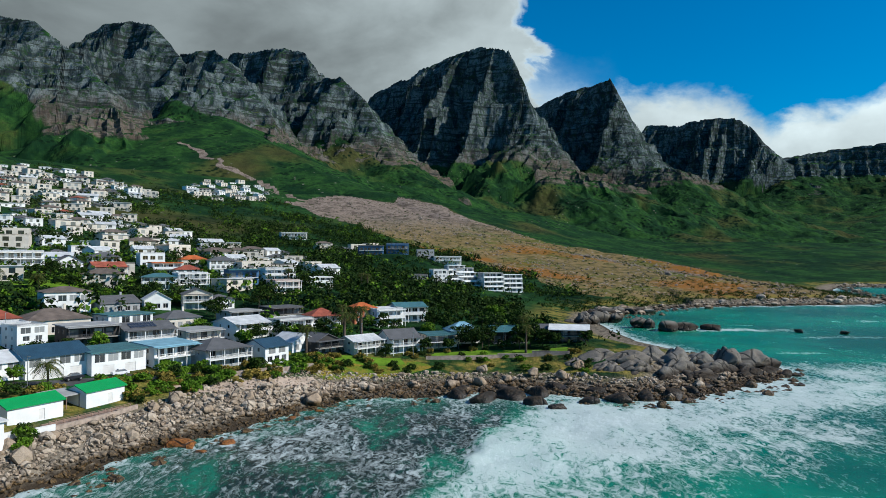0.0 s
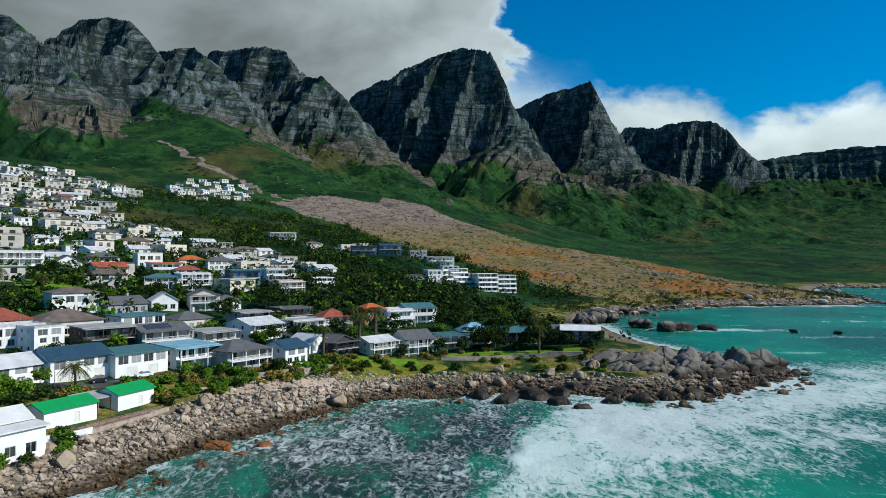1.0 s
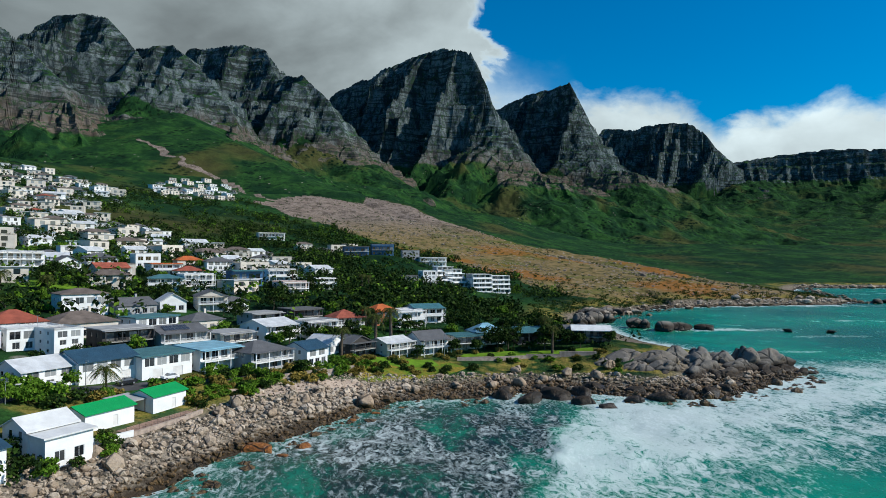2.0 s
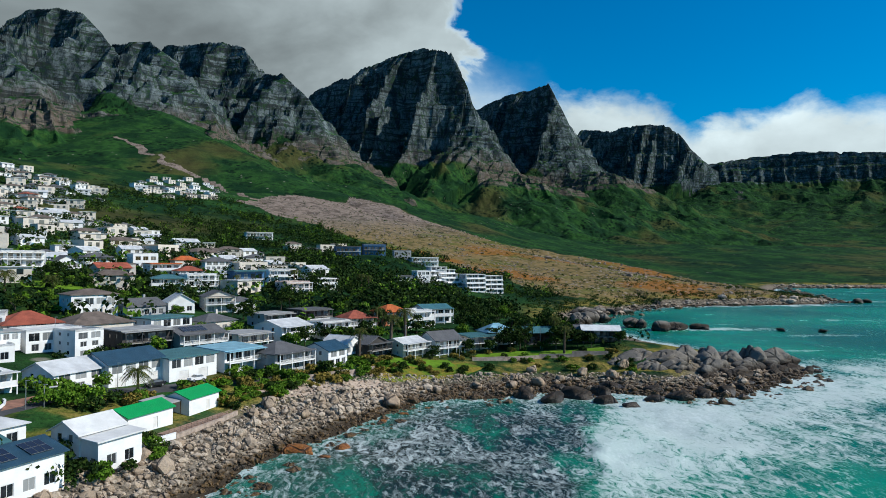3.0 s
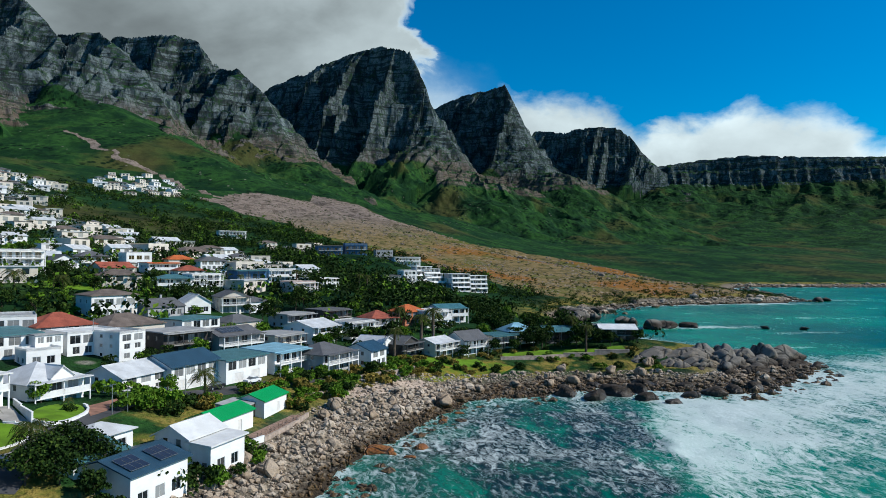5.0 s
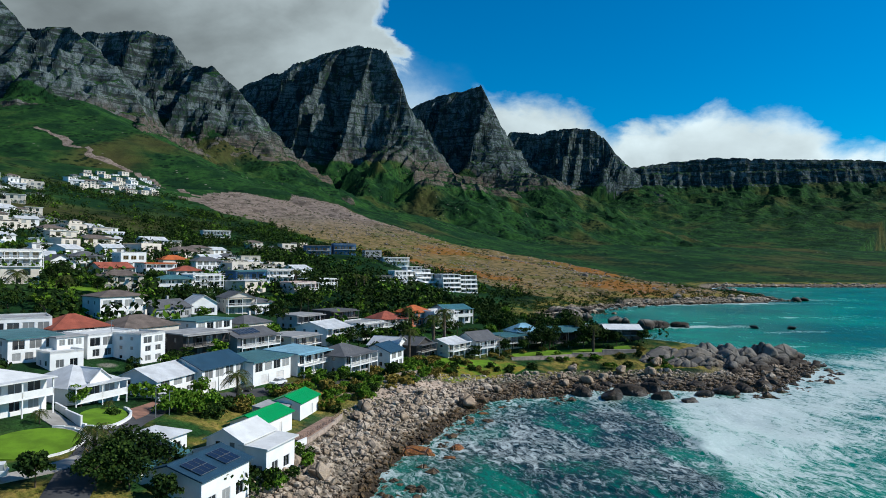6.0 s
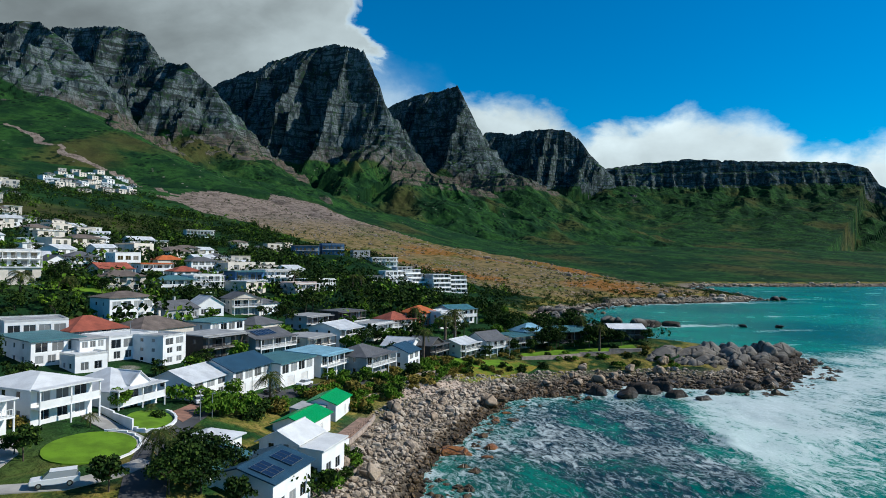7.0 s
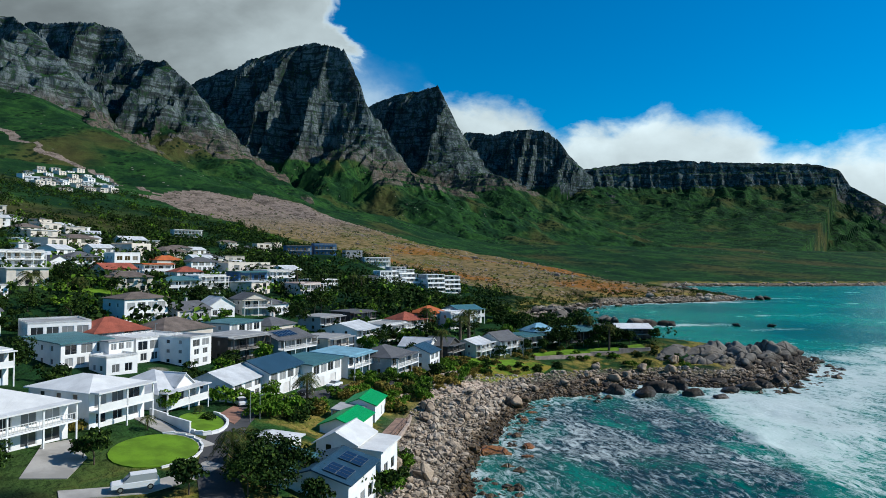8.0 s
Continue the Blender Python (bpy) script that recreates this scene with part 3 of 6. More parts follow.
def sheeting(name, color, rough=0.45, wear=0.12, pitch=2.6):
    """Ribbed or tiled roof covering: ribs as bump, weathering over them."""
    n = Nodes(name)
    w = n.add("ShaderNodeTexWave")
    w.inputs["Scale"].default_value, w.inputs["Distortion"].default_value = pitch, 0.4
    n.nt.links.new(n.co.outputs["Object"], w.inputs["Vector"])
    big, small = n.noise(0.35, 5), n.noise(4.0, 4)
    c = n.mix(n.step(big, 0.3, 0.7), tuple(v * (1 - 2 * wear) for v in color), tuple(min(1, v * (1 + wear)) for v in color))
    c = n.mix(n.math("MULTIPLY", n.step(small, 0.5, 0.8), 0.3), c, tuple(v * 0.55 for v in color))
    c = n.mix(n.step(n.random(), 0, 1, 0.0, 0.25), c, tuple(v * 0.6 for v in color))
    n.bump(w.outputs[0], 0.35, 0.04)
    return n.done(c, rough, 0.0, 0.4)


GLASS = glass()
ROOFS = {
    "navy": sheeting("navy_metal_roof", (0.025, 0.070, 0.115)), "pale": sheeting("pale_grey_metal_roof", (0.62, 0.63, 0.64)),
    "slate": sheeting("slate_roof", (0.115, 0.115, 0.12), 0.7), "brown": sheeting("brown_tile_roof", (0.155, 0.12, 0.10), 0.85, 0.2),
    "red": sheeting("red_tile_roof", (0.34, 0.085, 0.05), 0.85, 0.18), "orange": sheeting("orange_tile_roof", (0.50, 0.12, 0.03), 0.85, 0.15),
    "green": sheeting("bright_green_metal_roof", (0.004, 0.33, 0.085), 0.4, 0.06), "teal": sheeting("teal_metal_roof", (0.06, 0.17, 0.19), 0.45),
    "white": sheeting("white_roof", (0.72, 0.72, 0.71), 0.6, 0.08), "flat": sheeting("grey_screed_roof", (0.33, 0.33, 0.33), 0.85, 0.15, 0.8),
    "sky": sheeting("pale_blue_metal_roof", (0.22, 0.42, 0.52), 0.45),
}
ROOF_WORDS = {"navy": "navy metal", "pale": "pale grey metal", "slate": "dark slate", "brown": "brown tiled", "red": "red tiled", "orange": "orange tiled", "green": "bright green metal", "teal": "teal metal", "white": "white", "flat": "grey", "sky": "pale blue metal"}
WALL_WORDS = {"white_plaster": "white", "cream_plaster": "cream", "pale_pink_plaster": "pale pink", "grey_plaster": "grey", "dark_timber": "dark timber", "blue_paint": "blue", "terracotta_plaster": "terracotta"}


def mesh_of(name, bm, material):
    me = bpy.data.meshes.new(name)
    bm.to_mesh(me)
    bm.free()
    me.materials.append(material)
    return me


def part(name, bm, material, parent, label=""):
    ob = new(name, mesh_of(name, bm, material))
    ob.parent = parent
    return tagged(ob, label)


def piece(name, me, parent, m, label=""):
    """A part on a mesh that alike parts share."""
    ob = new(name, me)
    ob.parent, ob.matrix_basis = parent, m
    return tagged(ob, label)


def thing(name, label, category, m, group=""):
    ob = new(name)
    ob.empty_display_size = 0.5
    ob.matrix_basis = m
    return tagged(ob, label, category, group)


def add_box(bm, lo, hi, bevel=0.0):
    (x0, y0, z0), (x1, y1, z1) = lo, hi
    v = [bm.verts.new(p) for p in ((x0, y0, z0), (x1, y0, z0), (x1, y1, z0), (x0, y1, z0), (x0, y0, z1), (x1, y0, z1), (x1, y1, z1), (x0, y1, z1))]
    made = [bm.faces.new([v[i] for i in f]) for f in ((3, 2, 1, 0), (4, 5, 6, 7), (0, 1, 5, 4), (1, 2, 6, 5), (2, 3, 7, 6), (3, 0, 4, 7))]
    if bevel:
        edges = list({e for f in made for e in f.edges})
        bmesh.ops.bevel(bm, geom=edges, offset=bevel, segments=2, affect="EDGES", profile=0.6)
    return v


def boxes(*spans, bevel=0.0):
    bm = bmesh.new()
    for lo, hi in spans:
        add_box(bm, lo, hi, bevel)
    return bm


def add_slab(bm, pts, t):
    """A plate of thickness t under a plane polygon."""
    top = [bm.verts.new(p) for p in pts]
    low = [bm.verts.new((p[0], p[1], p[2] - t)) for p in pts]
    bm.faces.new(top)
    bm.faces.new(low[::-1])
    n = len(pts)
    for i in range(n):
        bm.faces.new((top[i], low[i], low[(i + 1) % n], top[(i + 1) % n]))


def wall_panel(bm, a, b, z0, z1, holes, reveal=0.2):
    """An upright wall from a to b, its outside to the right, with holes (u0, u1, v0, v1) and their reveals."""
    a, b = Vector(a), Vector(b)
    L = (b - a).length
    u = (b - a) / L
    n = Vector((u.y, -u.x))

    def at(s, z, back=0.0):
        p = a + u * s - n * back
        return bm.verts.new((p.x, p.y, z))
    us = sorted({0.0, L, *(h[0] for h in holes), *(h[1] for h in holes)})
    vs = sorted({z0, z1, *(h[2] for h in holes), *(h[3] for h in holes)})
    for s0, s1 in zip(us, us[1:]):
        for v0, v1 in zip(vs, vs[1:]):
            ms, mv = (s0 + s1) / 2, (v0 + v1) / 2
            if not any(h[0] < ms < h[1] and h[2] < mv < h[3] for h in holes):
                bm.faces.new((at(s0, v0), at(s1, v0), at(s1, v1), at(s0, v1)))
    for s0, s1, v0, v1 in holes:
        ring = ((s0, v0), (s1, v0), (s1, v1), (s0, v1))
        for (p, q), (r, t) in zip(ring, ring[1:] + ring[:1]):
            bm.faces.new((at(p, q), at(r, t), at(r, t, reveal), at(p, q, reveal)))
        bm.faces.new((at(s0, v0, reveal), at(s1, v0, reveal), at(s1, v1, reveal), at(s0, v1, reveal)))


WINDOW_MESHES = {}


def window_meshes(w, h, dark):
    key = (round(w, 2), round(h, 2), dark)
    if key not in WINDOW_MESHES:
        f = 0.07
        bars = [((-w / 2, -0.05, 0), (w / 2, 0.03, f)), ((-w / 2, -0.05, h - f), (w / 2, 0.03, h)), ((-w / 2, -0.05, f), (-w / 2 + f, 0.03, h - f)), ((w / 2 - f, -0.05, f), (w / 2, 0.03, h - f))]
        if w > 1.1:
            bars.append(((-0.03, -0.04, f), (0.03, 0.02, h - f)))
        frame_me = mesh_of("window", boxes(*bars), FRAME_DARK if dark else FRAME)
        pane_me = mesh_of("pane", boxes(((-w / 2 + 0.01, -0.012, 0.01), (w / 2 - 0.01, 0.012, h - 0.01))), GLASS)
        WINDOW_MESHES[key] = (frame_me, pane_me)
    return WINDOW_MESHES[key]


def put_window(house, a, b, hole, dark=False, name="window", far=False):
    a, b = Vector(a), Vector(b)
    u = (b - a).normalized()
    n = Vector((u.y, -u.x))
    s = (hole[0] + hole[1]) / 2
    p = a + u * s - n * 0.12
    frame_me, pane_me = window_meshes(hole[1] - hole[0], hole[3] - hole[2], dark)
    at = pose(p.x, p.y, hole[2], 0, 0, math.degrees(math.atan2(u.y, u.x)))
    if far:
        return piece(name, pane_me, house, at)
    win = piece(name, frame_me, house, at)
    return piece("pane", pane_me, win, Matrix.Identity(4))


def roof_mesh(kind, w, d, h, pitch, over=0.5):
    """Roof over a plan w by d, front edge on y = 0, eaves at h."""
    bm = bmesh.new()
    p, o, x = pitch, over, w / 2 + over
    lo = h - p * o
    if kind == "gable":
        top = h + p * d / 2
        add_slab(bm, [(-x, -o, lo), (x, -o, lo), (x, d / 2, top), (-x, d / 2, top)], 0.18)
        add_slab(bm, [(x, d + o, lo), (-x, d + o, lo), (-x, d / 2, top), (x, d / 2, top)], 0.18)
        add_box(bm, (-x, d / 2 - 0.12, top - 0.05), (x, d / 2 + 0.12, top + 0.06))
    elif kind == "front_gable":
        top = h + p * w / 2
        add_slab(bm, [(-x, d + o, lo), (-x, -o, lo), (0, -o, top), (0, d + o, top)], 0.18)
        add_slab(bm, [(x, -o, lo), (x, d + o, lo), (0, d + o, top), (0, -o, top)], 0.18)
        add_box(bm, (-0.12, -o, top - 0.05), (0.12, d + o, top + 0.06))
    elif kind == "hip":
        r = min(w, d) / 2 + o
        top = lo + p * r
        if w >= d:
            e, f = (-x + r, d / 2, top), (x - r, d / 2, top)
        else:
            e, f = (0, -o + r, top), (0, d + o - r, top)
        a, b, c, g = (-x, -o, lo), (x, -o, lo), (x, d + o, lo), (-x, d + o, lo)
        for pts in (([a, b, f, e], [c, g, e, f], [b, c, f], [g, a, e]) if w >= d else ([a, b, e], [b, c, f, e], [c, g, f], [g, a, e, f])):
            add_slab(bm, pts, 0.18)
    elif kind == "mono":
        add_slab(bm, [(-x, -o, h + 0.15), (x, -o, h + 0.15), (x, d + o, h + 0.15 + p * d), (-x, d + o, h + 0.15 + p * d)], 0.25)
    else:
        add_box(bm, (-x, -o, h), (x, d + o, h + 0.28))
    return bm


def rail(bm, x0, x1, y, z, height=1.0, solid=False):
    if solid:
        add_box(bm, (x0, y - 0.06, z), (x1, y + 0.06, z + height))
        return
    add_box(bm, (x0, y - 0.04, z + height - 0.07), (x1, y + 0.04, z + height))
    add_box(bm, (x0, y - 0.025, z + 0.1), (x1, y + 0.025, z + 0.15))
    n = max(2, int((x1 - x0) / 0.35))
    for i in range(n + 1):
        s = x0 + (x1 - x0) * i / n
        add_box(bm, (s - 0.025, y - 0.025, z), (s + 0.025, y + 0.025, z + height))


def spread(L, n, w):
    if n < 1:
        return []
    gap = (L - n * w) / (n + 1)
    return [gap + i * (w + gap) for i in range(n)]


def house(x, y, rot, w, d, h, storeys, roof, roofing, wall, front="w", pitch=0.42, name="house", extra="", dark=False, side=2, group="houses of the seaside suburb", fewer=1.0, label="", far=False, base=None):
    z = ground_z(x, y) if base is None else base
    a = radians(rot)
    if not label:
        label = f"{WALL_WORDS[wall.name]} {('single-storey', 'two-storey', 'three-storey', 'four-storey')[storeys - 1]} house with {ROOF_WORDS[roofing]} roof" + (" and " + extra if extra else "")
    top = thing(name, label, "house", pose(x, y, z, 0, 0, rot), group)
    H = h / storeys
    A, B, C, E = (-w / 2, 0), (w / 2, 0), (w / 2, d), (-w / 2, d)
    bm = bmesh.new()
    holes, garages = [], []
    for s in range(storeys):
        z0 = s * H
        if s == 0 and front in ("g", "gb") and storeys > 1:
            n = max(1, int(w / 4.6))
            garages += [(u, u + 2.7, 0.08, min(2.2, H - 0.25)) for u in spread(w, n, 2.7)]
        elif front in ("b", "gb", "v") and (s > 0 or storeys == 1 or front == "v"):
            n = max(2, int(w / 2.9 * fewer))
            ww = min(2.1, w / n - 0.45)
            holes += [(u, u + ww, z0 + 0.12, z0 + min(2.25, H - 0.3)) for u in spread(w, n, ww)]
        else:
            n = 3 if front == "p" else max(2, int(w / (3.2 if s else 2.7) * fewer))
            ww, sill = (min(2.5, w / n - 0.4), 0.3) if s == storeys - 1 and s else (1.7, 0.6)
            holes += [(u, u + ww, z0 + sill, z0 + min(2.3, H - 0.3)) for u in spread(w, n, ww)]
    wall_panel(bm, A, B, -2.0, h, holes + garages)
    end = []
    for s in range(storeys):
        end += [(u, u + 1.0, s * H + 0.95, s * H + min(2.1, H - 0.35)) for u in spread(d, side, 1.0)]
    wall_panel(bm, E, A, -2.0, h, end)
    wall_panel(bm, B, C, -2.0, h, [])
    wall_panel(bm, C, E, -2.0, h, [])
    if roof == "gable":
        t = h + pitch * d / 2 - 0.16
        for sx in (-w / 2, w / 2):
            v = [bm.verts.new(p) for p in ((sx, 0, h), (sx, d, h), (sx, d / 2, t))]
            bm.faces.new(v if sx > 0 else v[::-1])
    if roof == "front_gable":
        t = h + pitch * w / 2 - 0.16
        for sy in (0, d):
            v = [bm.verts.new(p) for p in ((-w / 2, sy, h), (w / 2, sy, h), (0, sy, t))]
            bm.faces.new(v if sy == 0 else v[::-1])
    if roof == "mono":
        for sx in (-w / 2, w / 2):
            v = [bm.verts.new(p) for p in ((sx, 0, h), (sx, d, h), (sx, d, h + pitch * d))]
            bm.faces.new(v if sx > 0 else v[::-1])
        v = [bm.verts.new(p) for p in ((-w / 2, d, h), (w / 2, d, h), (w / 2, d, h + pitch * d), (-w / 2, d, h + pitch * d))]
        bm.faces.new(v[::-1])
    if roof == "parapet":
        for (p, q) in ((A, B), (B, C), (C, E), (E, A)):
            wall_panel(bm, p, q, h, h + 0.55, [])
            wall_panel(bm, q, p, h, h + 0.55, [])
    part("wall", bm, wall, top)
    if roof == "parapet":
        part("roof", boxes(((-w / 2 + 0.02, 0.02, h - 0.05), (w / 2 - 0.02, d - 0.02, h + 0.12))), ROOFS[roofing], top)
    else:
        part("roof", roof_mesh(roof, w, d, h, pitch), ROOFS[roofing], top)
    for o in holes:
        put_window(top, A, B, o, dark, far=far)
    for o in end:
        put_window(top, E, A, o, dark, far=far)
    for o in garages:
        g = bmesh.new()
        for k in range(4):
            hh = (o[3] - o[2]) / 4
            add_box(g, (o[0] - w / 2 + 0.02, 0.08, o[2] + k * hh), (o[1] - w / 2 - 0.02, 0.14, o[2] + (k + 1) * hh - 0.03))
        part("garage_door", g, GARAGE, top)
    if front in ("b", "gb", "v"):
        levels = range(1, storeys) if storeys > 1 else [0]
        reach = 1.9
        for s in levels:
            zz = s * H
            part("balcony_slab", boxes(((-w / 2, -reach, zz - 0.22), (w / 2, -0.004, zz))), CONCRETE if wall is DARK else WHITE, top)
            r = bmesh.new()
            rail(r, -w / 2, w / 2, -reach + 0.08, zz, 1.0, front == "b" and storeys == 2 and wall is WHITE and not dark)
            part("balustrade", r, FRAME_DARK if dark else FRAME, top)
        n = 2 if far else max(2, int(w / 3.6))
        for i in range(n + 1):
            s = -w / 2 + 0.12 + (w - 0.24) * i / n
            part("post", boxes(((s - 0.1, -reach + 0.02, -1.0), (s + 0.1, -reach + 0.22, h - 0.02))), FRAME_DARK if dark else FRAME, top)
        part("canopy", boxes(((-w / 2 - 0.3, -reach - 0.3, h - 0.24), (w / 2 + 0.3, -0.51, h - 0.04))), ROOFS[roofing], top)
    if roof in ("hip", "gable") and d > 9 and w > 11 and storeys == 1 and not far:
        c = boxes(((w * 0.22, d * 0.62, h), (w * 0.22 + 0.7, d * 0.62 + 0.6, h + pitch * d * 0.5 + 1.0)))
        part("chimney", c, wall, top)
    return top

def terraced_flats(x, y, rot, w, back, aside):
    """Four storeys of flats; each stands back by so much on the one below, under deep white slabs."""
    top = thing("apartment_block", "white four-storey block of flats with deep dark balconies", "apartment block", pose(x, y, ground_z(x, y), 0, 0, rot), "flats over the cove")
    H, d = 3.3, 14.0
    for s in range(4):
        u, v, z = aside * s, back * s, H * s
        A, B, C, E = (u - w / 2, v + 2.4), (u + w / 2, v + 2.4), (u + w / 2, d), (u - w / 2, d)
        bm = bmesh.new()
        holes = [(q, q + 2.7, z + 0.15, z + 2.6) for q in spread(w, int(w / 3.4), 2.7)]
        wall_panel(bm, A, B, z - (3.0 if s == 0 else 0), z + H - 0.3, holes)
        for p, q in ((B, C), (C, E), (E, A)):
            wall_panel(bm, p, q, z - (3.0 if s == 0 else 0), z + H - 0.3, [])
        part("wall", bm, GREY if s % 2 else WHITE, top)
        for o in holes:
            put_window(top, A, B, o, True)
        part("balcony_slab", boxes(((u - w / 2 - 0.3, v - 0.2, z + H - 0.3), (u + w / 2 + 0.3, d, z + H)), bevel=0.06), WHITE, top)
        part("parapet", boxes(((u - w / 2 - 0.1, v + 0.0, z), (u + w / 2 + 0.1, v + 0.16, z + 0.95))), WHITE, top)
        for q in range(4):
            c = u - w / 2 + 0.1 + (w - 0.3) * q / 3
            part("fin", boxes(((c - 0.1, v + 0.2, z), (c + 0.1, v + 2.4, z + H - 0.3))), WHITE, top)
    return top


# ---- houses: place of the front's foot, turn, width, depth, eaves, storeys ----
def town_near():
    h = house
    # the row along the shore road
    h(-124.5, 99.6, 50, 14, 12, 5.0, 2, "hip", "white", WHITE, "v", 0.35, extra="an arcaded veranda", side=3)
    h(-115.2, 112.4, 52, 9.8, 12, 5.4, 2, "hip", "white", WHITE, "b", 0.28, extra="a long balcony", side=3)
    h(-108.0, 126.4, 56, 10.5, 11, 5.2, 2, "hip", "pale", WHITE, "b", 0.5, extra="a gabled balcony", base=10.2)
    h(-96.8, 140.6, 60, 12.0, 9.5, 4.4, 2, "gable", "pale", WHITE, "p", 0.42, base=9.4)
    h(-89.0, 150.2, 57, 14.0, 10, 5.4, 2, "gable", "navy", WHITE, "g", 0.42, extra="many upstairs windows")
    h(-79.4, 159.6, 54, 13.5, 10, 5.4, 2, "mono", "teal", WHITE, "g", 0.05, extra="garages under it")
    h(-70.2, 170.8, 54, 12.0, 10, 5.6, 2, "mono", "sky", WHITE, "gb", 0.05, extra="an open balcony")
    h(-58.2, 175.2, 52, 13.0, 11, 5.2, 2, "hip", "slate", GREY, "b", 0.40, extra="an outside stair")
    h(-47.0, 183.4, 56, 8.5, 9, 5.0, 2, "gable", "navy", WHITE, "w", 0.40)
    h(-43.0, 200.0, 56, 9.5, 9, 3.3, 1, "front_gable", "pale", WHITE, "w", 0.45)
    h(-36.0, 201.2, 50, 9.5, 8, 4.2, 2, "front_gable", "slate", DARK, "b", 0.42, dark=True)
    h(-24.3, 206.6, 46, 11, 8, 4.4, 2, "gable", "pale", CREAM, "v", 0.35, extra="a glazed veranda")
    h(-12.8, 212.6, 34, 11, 9, 4.8, 2, "gable", "slate", WHITE, "v", 0.55)
    h(-1.0, 220.4, 23, 11, 8, 4.6, 2, "flat", "teal", CREAM, "b", 0.1, dark=True)
    h(7.2, 226.4, 14, 11, 9, 4.8, 2, "hip", "sky", WHITE, "b", 0.55, dark=True)
    h(22.6, 228.0, 8, 12, 9, 3.9, 1, "gable", "teal", DARK, "v", 0.35, dark=True)
    h(42.4, 224.0, -12, 13, 9, 4.3, 2, "gable", "white", DARK, "v", 0.3, dark=True)
    h(36.0, 229.0, -4, 9, 8, 4.0, 1, "gable", "slate", GREY, "w", 0.3)
    # second row
    h(-138.5, 178.0, 24, 13, 13, 6.0, 2, "parapet", "flat", WHITE, "w", 0.1, side=3)
    h(-129.5, 161.5, 43, 11, 14, 5.4, 2, "mono", "teal", WHITE, "w", 0.04, side=3)
    h(-122.0, 157.5, 43, 7, 6, 3.6, 1, "parapet", "white", WHITE, "w", 0.1)
    h(-116.5, 172.5, 47, 13, 10, 5.4, 2, "parapet", "white", WHITE, "w", 0.1, extra="a roof terrace")
    h(-107.4, 170.6, 56, 7.5, 9, 6.6, 3, "parapet", "flat", WHITE, "w", 0.1)
    h(-126.0, 182.0, 42, 14, 12, 4.6, 2, "hip", "red", CREAM, "w", 0.48)
    h(-111.5, 190.0, 49, 17, 13, 4.6, 1, "hip", "brown", CREAM, "w", 0.42)
    h(-97.0, 180.4, 46, 13, 10, 6.0, 2, "flat", "flat", DARK, "b", 0.1, dark=True, extra="a broad planted deck")
    h(-97.4, 204.0, 52, 14, 11, 5.4, 2, "flat", "teal", WHITE, "w", 0.1)
    h(-84.5, 188.4, 47, 14, 11, 5.3, 2, "gable", "slate", GREY, "b", 0.32, extra="solar panels on it")
    h(-72.0, 196.2, 52, 11.5, 10, 4.8, 2, "flat", "flat", CREAM, "b", 0.1, dark=True)
    h(-61.4, 210.4, 54, 13, 12, 5.2, 2, "gable", "pale", WHITE, "b", 0.30)
    h(-49.6, 220.6, 46, 13, 10, 5.0, 2, "parapet", "flat", WHITE, "gb", 0.1)
    h(-41.6, 229.4, 30, 10, 9, 5.2, 2, "hip", "red", CREAM, "v", 0.5)
    h(-28.6, 244.5, 38, 11, 9, 5.4, 2, "hip", "orange", ORANGE_WALL, "w", 0.5)
    h(-20.1, 243.8, 33, 11, 9, 6.2, 2, "parapet", "white", WHITE, "b", 0.1)
    h(-12.6, 253.6, 22, 12, 10, 5.8, 2, "gable", "teal", WHITE, "b", 0.28)
    h(-86.0, 217.0, 50, 12, 10, 3.8, 1, "hip", "slate", CREAM, "w", 0.4)
    h(-70.0, 231.0, 48, 12, 9, 4.8, 2, "flat", "flat", GREY, "b", 0.1, dark=True)
    h(-58.0, 241.0, 40, 12, 9, 5.0, 2, "flat", "slate", DARK, "b", 0.1, dark=True)
    h(-142.0, 137.0, 47, 12, 11, 5.6, 2, "mono", "white", WHITE, "b", 0.05, side=3)
    h(-150.0, 153.0, 44, 13, 11, 5.8, 2, "parapet", "flat", WHITE, "w", 0.1, side=3)
    h(-158.0, 182.0, 40, 13, 11, 5.8, 2, "gable", "slate", WHITE, "w", 0.35, side=3)
    h(-170.0, 222.0, 40, 16, 11, 4.0, 1, "parapet", "white", WHITE, "w", 0.1)
    h(-188.0, 240.0, 40, 14, 11, 6.0, 2, "hip", "slate", WHITE, "w", 0.35)
    # third row and above
    h(-174.0, 270.0, 36, 17, 13, 8.6, 3, "parapet", "white", WHITE, "b", 0.1)
    h(-166.0, 292.0, 40, 11, 10, 4.8, 2, "front_gable", "slate", WHITE, "w", 0.55)
    h(-143.0, 282.4, 42, 13, 10, 6.4, 2, "gable", "red", CREAM, "b", 0.42)
    h(-125.6, 219.2, 41, 14, 11, 7.2, 2, "hip", "brown", WHITE, "w", 0.28)
    h(-121.0, 280.0, 26, 14, 10, 5.6, 2, "hip", "teal", WHITE, "b", 0.3)
    h(-110.5, 290.5, 38, 13, 11, 7.2, 3, "parapet", "white", WHITE, "b", 0.1)
    h(-120.5, 312.0, 30, 12, 10, 5.6, 2, "hip", "red", WHITE, "w", 0.4)
    h(-112.6, 228.4, 52, 14, 11, 3.6, 1, "gable", "slate", GREY, "w", 0.42)
    h(-105.0, 241.0, 30, 9, 9, 4.0, 1, "front_gable", "pale", WHITE, "w", 0.6)
